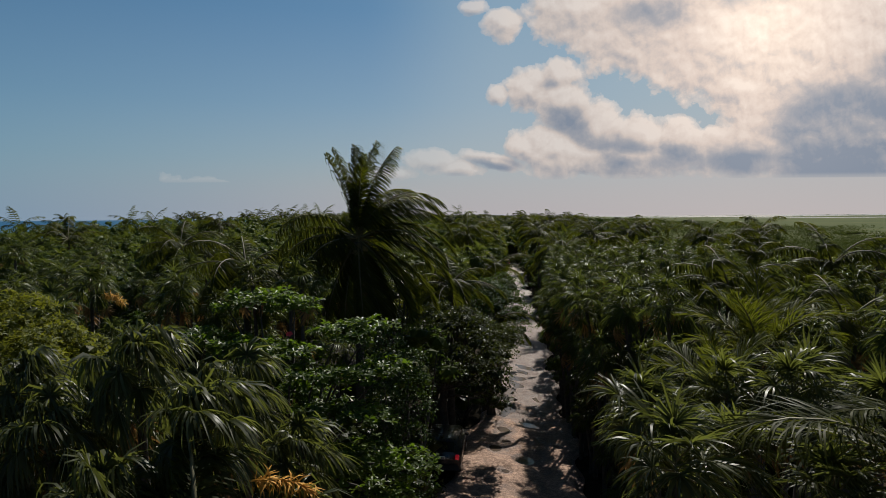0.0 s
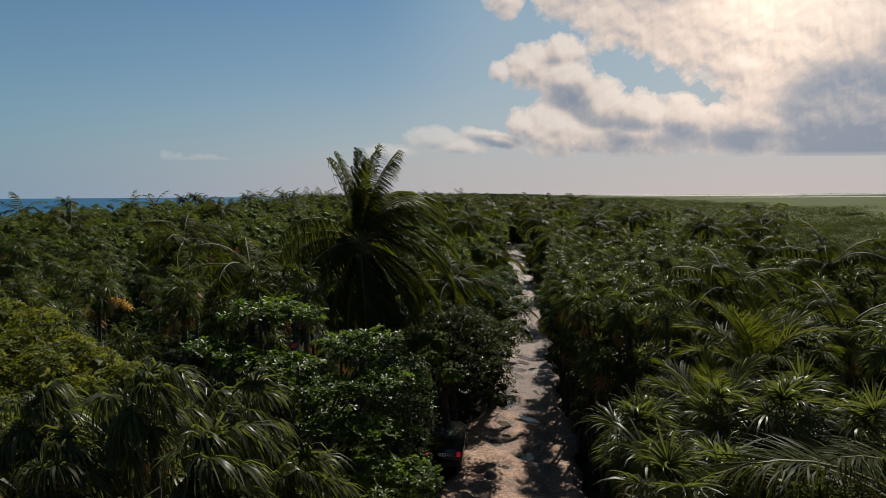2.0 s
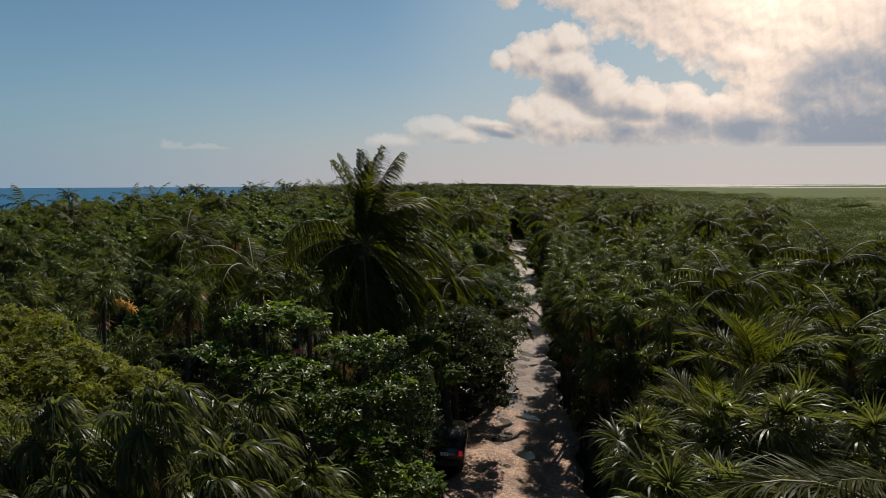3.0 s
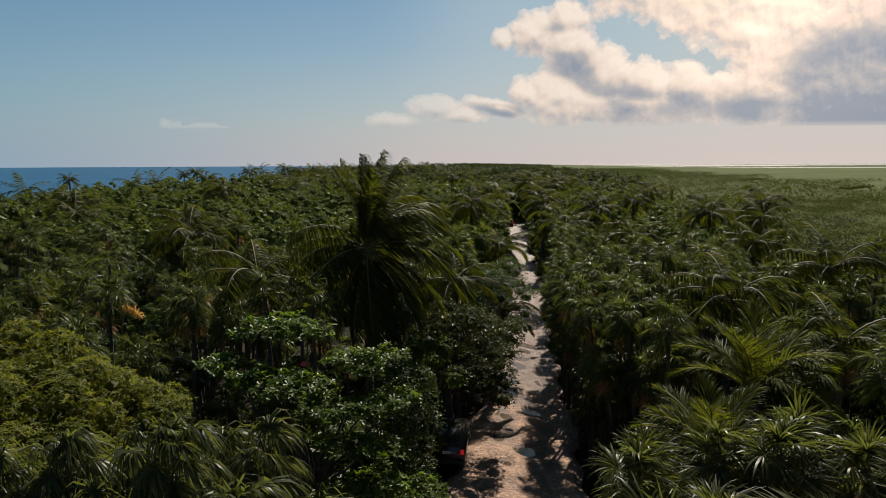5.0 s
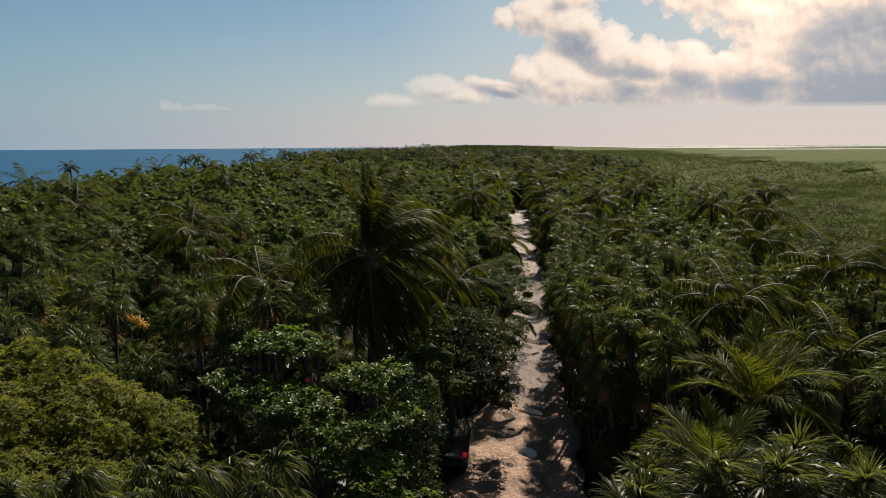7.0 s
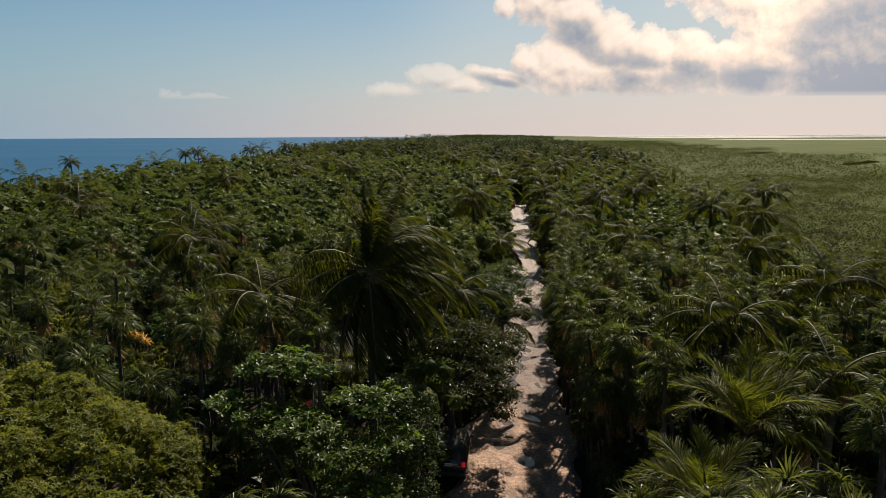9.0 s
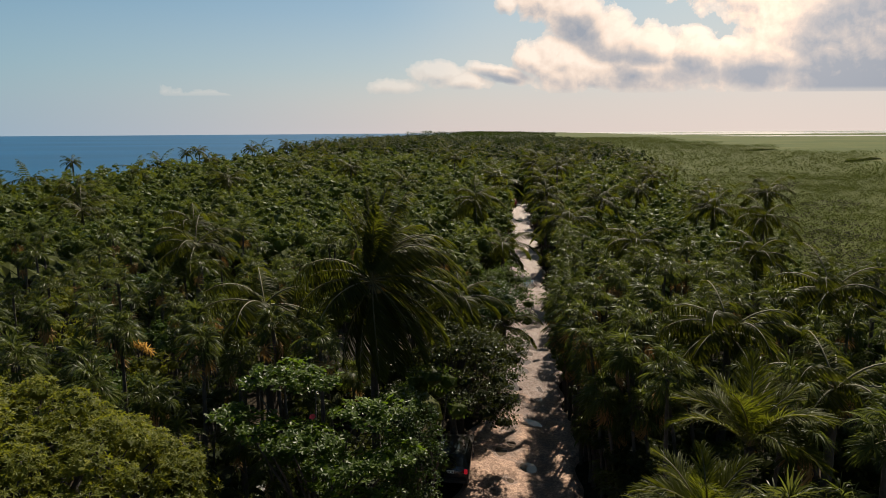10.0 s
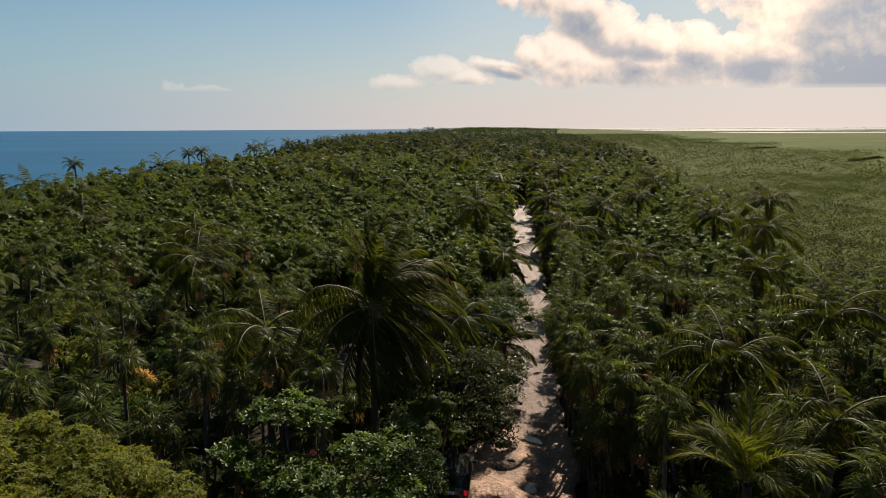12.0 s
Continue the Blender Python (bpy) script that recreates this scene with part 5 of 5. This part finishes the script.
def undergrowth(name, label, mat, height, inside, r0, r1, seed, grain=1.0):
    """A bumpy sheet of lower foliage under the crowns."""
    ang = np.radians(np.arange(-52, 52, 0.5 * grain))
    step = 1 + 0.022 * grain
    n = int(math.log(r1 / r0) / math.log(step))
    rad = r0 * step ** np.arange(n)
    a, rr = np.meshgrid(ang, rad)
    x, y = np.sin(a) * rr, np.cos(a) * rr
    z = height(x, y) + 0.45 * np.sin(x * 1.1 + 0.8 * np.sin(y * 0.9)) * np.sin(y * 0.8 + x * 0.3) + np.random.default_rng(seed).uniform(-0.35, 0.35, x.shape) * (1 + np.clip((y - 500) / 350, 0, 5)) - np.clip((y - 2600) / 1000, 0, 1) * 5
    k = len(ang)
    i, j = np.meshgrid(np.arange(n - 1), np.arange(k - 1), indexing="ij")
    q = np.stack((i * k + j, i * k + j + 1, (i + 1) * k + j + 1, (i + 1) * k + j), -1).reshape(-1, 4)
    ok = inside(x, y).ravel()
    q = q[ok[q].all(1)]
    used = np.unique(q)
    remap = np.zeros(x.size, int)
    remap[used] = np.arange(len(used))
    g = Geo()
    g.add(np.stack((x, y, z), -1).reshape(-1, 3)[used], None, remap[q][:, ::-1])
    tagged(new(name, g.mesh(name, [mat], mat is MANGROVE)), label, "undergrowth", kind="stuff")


# Dark sheet added below the crowns so gaps between them read as shade.
undergrowth("woods_undergrowth", "lower foliage of the far woods, coloured dark for the shade under the crowns", SHADE_TONED, lambda x, y: canopy(x, y) - 2.6 - np.where(y < 500, 2.0 * np.clip(1 - (mangrove_x(y) - x) / 9, 0, 1), 5 * np.clip(1 - (mangrove_x(y) - x) / (0.06 * y), 0, 1)),
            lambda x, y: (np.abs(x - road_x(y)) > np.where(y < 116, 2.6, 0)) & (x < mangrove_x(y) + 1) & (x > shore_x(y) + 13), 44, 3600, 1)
undergrowth("mangrove_undergrowth", "low mangrove foliage under the scrub tops", MANGROVE, lambda x, y: 0.9 + 0 * x,
            lambda x, y: (x > mangrove_x(y) - 1) & (x < np.interp(y, [150, 215, 304, 710, 900], [150, 160, 175, 240, 300]) + 20 * np.sin(y * 0.05)), 30, 900, 2, 0.5)


# ---- cars and shelter ----
def box(g, x0, x1, y0, y1, z0, z1, slot=0):
    v = [(x, y, z) for z in (z0, z1) for y in (y0, y1) for x in (x0, x1)]
    g.add(v, None, [(0, 2, 3, 1), (4, 5, 7, 6), (0, 1, 5, 4), (1, 3, 7, 5), (3, 2, 6, 7), (2, 0, 4, 6)], slot)


def bevelled(mesh, width, segments=2):
    bm = bmesh.new()
    bm.from_mesh(mesh)
    bmesh.ops.bevel(bm, geom=bm.edges[:], offset=width, segments=segments, affect="EDGES", clamp_overlap=True)
    bm.to_mesh(mesh)
    bm.free()
    return mesh


def car(x, y, turn, paint, label):
    root = tagged(new("car"), label, "car")
    root.matrix_basis = pose(x, y, 0.05, 0, 0, turn) @ Matrix.Scale(1 / PLAN, 4)
    side = [(-2.2, 0.35), (-2.25, 0.8), (-2.22, 1.15), (-2.12, 1.2), (-1.95, 1.68), (-1.6, 1.78), (0.2, 1.78), (0.55, 1.66), (1.15, 1.14), (2.0, 0.98), (2.25, 0.8), (2.3, 0.4)]
    g = Geo()
    n = len(side)
    tuck = [0.16 if z > 1.3 else 0.0 for _, z in side]
    v = [(-0.9 + c, a, z) for (a, z), c in zip(side, tuck)] + [(0.9 - c, a, z) for (a, z), c in zip(side, tuck)]
    me = bpy.data.meshes.new("body")
    bm = bmesh.new()
    vs = [bm.verts.new(p) for p in v]
    bm.faces.new(vs[:n])
    bm.faces.new(vs[:n - 1:-1])
    for i in range(n):
        bm.faces.new((vs[i], vs[n + i], vs[n + (i + 1) % n], vs[(i + 1) % n]))
    bmesh.ops.recalc_face_normals(bm, faces=bm.faces)
    bmesh.ops.bevel(bm, geom=bm.edges[:], offset=0.06, segments=3, affect="EDGES", clamp_overlap=True)
    bm.to_mesh(me)
    bm.free()
    me.materials.append(paint)
    me.polygons.foreach_set("use_smooth", np.ones(len(me.polygons), bool))
    part("body", me, root)

    def piece(name, dims, mat, label="", bevel=0.02, m=None):
        g = Geo()
        box(g, *dims)
        return part(name, bevelled(g.mesh(name, [mat]), bevel), root, label, m)

    piece("rear_window", (-0.62, 0.62, -0.02, 0.02, -0.24, 0.24), GLASS, "dark rear window", 0.01, pose(0, -2.045, 1.44, -19.5))
    for s in (-1, 1):
        piece("tail_light", (s * 0.80 - 0.09, s * 0.80 + 0.09, -2.30, -2.14, 0.90, 1.13), LAMP_RED, "red tail light")
        piece("side_window", (s * 0.80 - 0.02, s * 0.80 + 0.02, -1.3, 0.2, 1.14, 1.52), GLASS, "tinted side window", 0.015, Matrix.Rotation(s * -0.13, 4, "Y") @ Matrix.Translation((s * 0.17, 0, 0.0)))
        piece("mirror", (s * 1.0 - 0.1, s * 1.0 + 0.1, 0.62, 0.74, 1.08, 1.24), paint, "", 0.03)
    plate = piece("number_plate", (-0.19, 0.19, -2.275, -2.225, 0.90, 1.05), PLATE, "white number plate with dark bars", 0.006)
    for bx in (-0.11, -0.03, 0.05, 0.12):
        g = Geo()
        box(g, bx - 0.02, bx + 0.02, -2.282, -2.272, 0.94, 1.01)
        part("plate_bar", g.mesh("plate_bar", [RUBBER]), plate)
    piece("rear_bumper", (-0.88, 0.88, -2.34, -2.18, 0.38, 0.62), RUBBER, "dark plastic bumper", 0.04)
    for sx in (-0.78, 0.78):
        for sy in (-1.4, 1.4):
            w = tagged(new("wheel"), "")
            w.parent = root
            w.location = (sx, sy, 0.34)
            a = np.linspace(0, 2 * np.pi, 25)
            for nm, rad, wid, mat in (("tyre", 0.34, 0.11, RUBBER), ("rim", 0.22, 0.118, CHROME)):
                g = Geo()
                prof = [(-wid, 0.0), (-wid, rad * 0.86), (-wid * 0.7, rad), (wid * 0.7, rad), (wid, rad * 0.86), (wid, 0.0)]
                tube(g, [(px, 0, 0) for px, _ in prof], [max(pr, 0.004) for _, pr in prof], 20)
                part(nm, g.mesh(nm, [mat], False), w)
    return root


car(0.16, 23.05, -8, PAINT, "black estate car parked under a tree beside the track")
car(11.75, 108.0, -7, plain("dark_red_paint", (0.09, 0.015, 0.015), 0.3, 0, 0.6), "dark red car far along the track")


def shelter(x, y, label, size=1.0):
    root = tagged(new("shelter"), label, "hut")
    root.matrix_basis = pose(x, y, 0) @ Matrix.Scale(size, 4)
    for sx in (-1.5, 1.5):
        for sy in (-1.2, 1.2):
            g = Geo()
            tube(g, [(sx, sy, -0.3), (sx + 0.02, sy, 1.2), (sx, sy, 2.3)], (0.06, 0.055, 0.05), 7)
            part("post", g.mesh("post", [POLE], True), root)
    g = Geo()
    e, h = 1.8, 2.0
    v = [(-e, -1.7, h), (e, -1.7, h), (e, 1.7, h), (-e, 1.7, h), (-0.8, 0, h + 1.2), (0.8, 0, h + 1.2)]
    v += [(a, b, c - 0.16) for a, b, c in v]
    g.add(v, [(1, 2, 5), (3, 0, 4), (8, 7, 11), (6, 9, 10)], [(0, 1, 5, 4), (2, 3, 4, 5), (7, 6, 10, 11), (9, 8, 11, 10), (0, 6, 7, 1), (1, 7, 8, 2), (2, 8, 9, 3), (3, 9, 6, 0)])
    part("roof", g.mesh("roof", [THATCH]), root, "weathered thatch roof")
    for i in range(5):
        g = Geo()
        box(g, -1.4 + i * 0.42, -1.04 + i * 0.42, -1.22, -1.19, 0.9, 1.75)
        part("board", g.mesh("board", [TEAL if i % 2 == 0 else POLE]), root)
    g = Geo()
    box(g, 0.9, 1.35, -1.24, -1.2, 1.2, 1.7)
    part("cloth", g.mesh("cloth", [RED_CLOTH]), root, "faded red cloth")


shelter(-5.2, 29.2, "small thatched shelter with teal boards among the trees")
shelter(-20.7, 26.4, "larger hut with a grey weathered thatch roof deep in the woods", 1.4)

# a red hibiscus among the almond's leaves
g = Geo()
a = np.linspace(0, 2 * np.pi, 5, endpoint=False)
d = np.stack((np.cos(a), np.sin(a), np.full(5, 0.4)), 1)
leaves(g, np.zeros((5, 3)), unit(d), np.tile([[0, 0, 1.0]], (5, 1)), 0.085, 0.07, 0, True)
tree = bpy.data.objects["almond_tree"]
part("flower", g.mesh("flower", [RED_CLOTH]), tree, "single red leaf", Matrix.Translation(tree.location).inverted() @ pose(-3.3, 14.35, 6.2, 35))

# from the plan to metres
for ob in list(scene.objects):
    if ob.parent is None and ob.type in ("MESH", "EMPTY"):
        ob.matrix_basis = Matrix.Scale(PLAN, 4) @ ob.matrix_basis
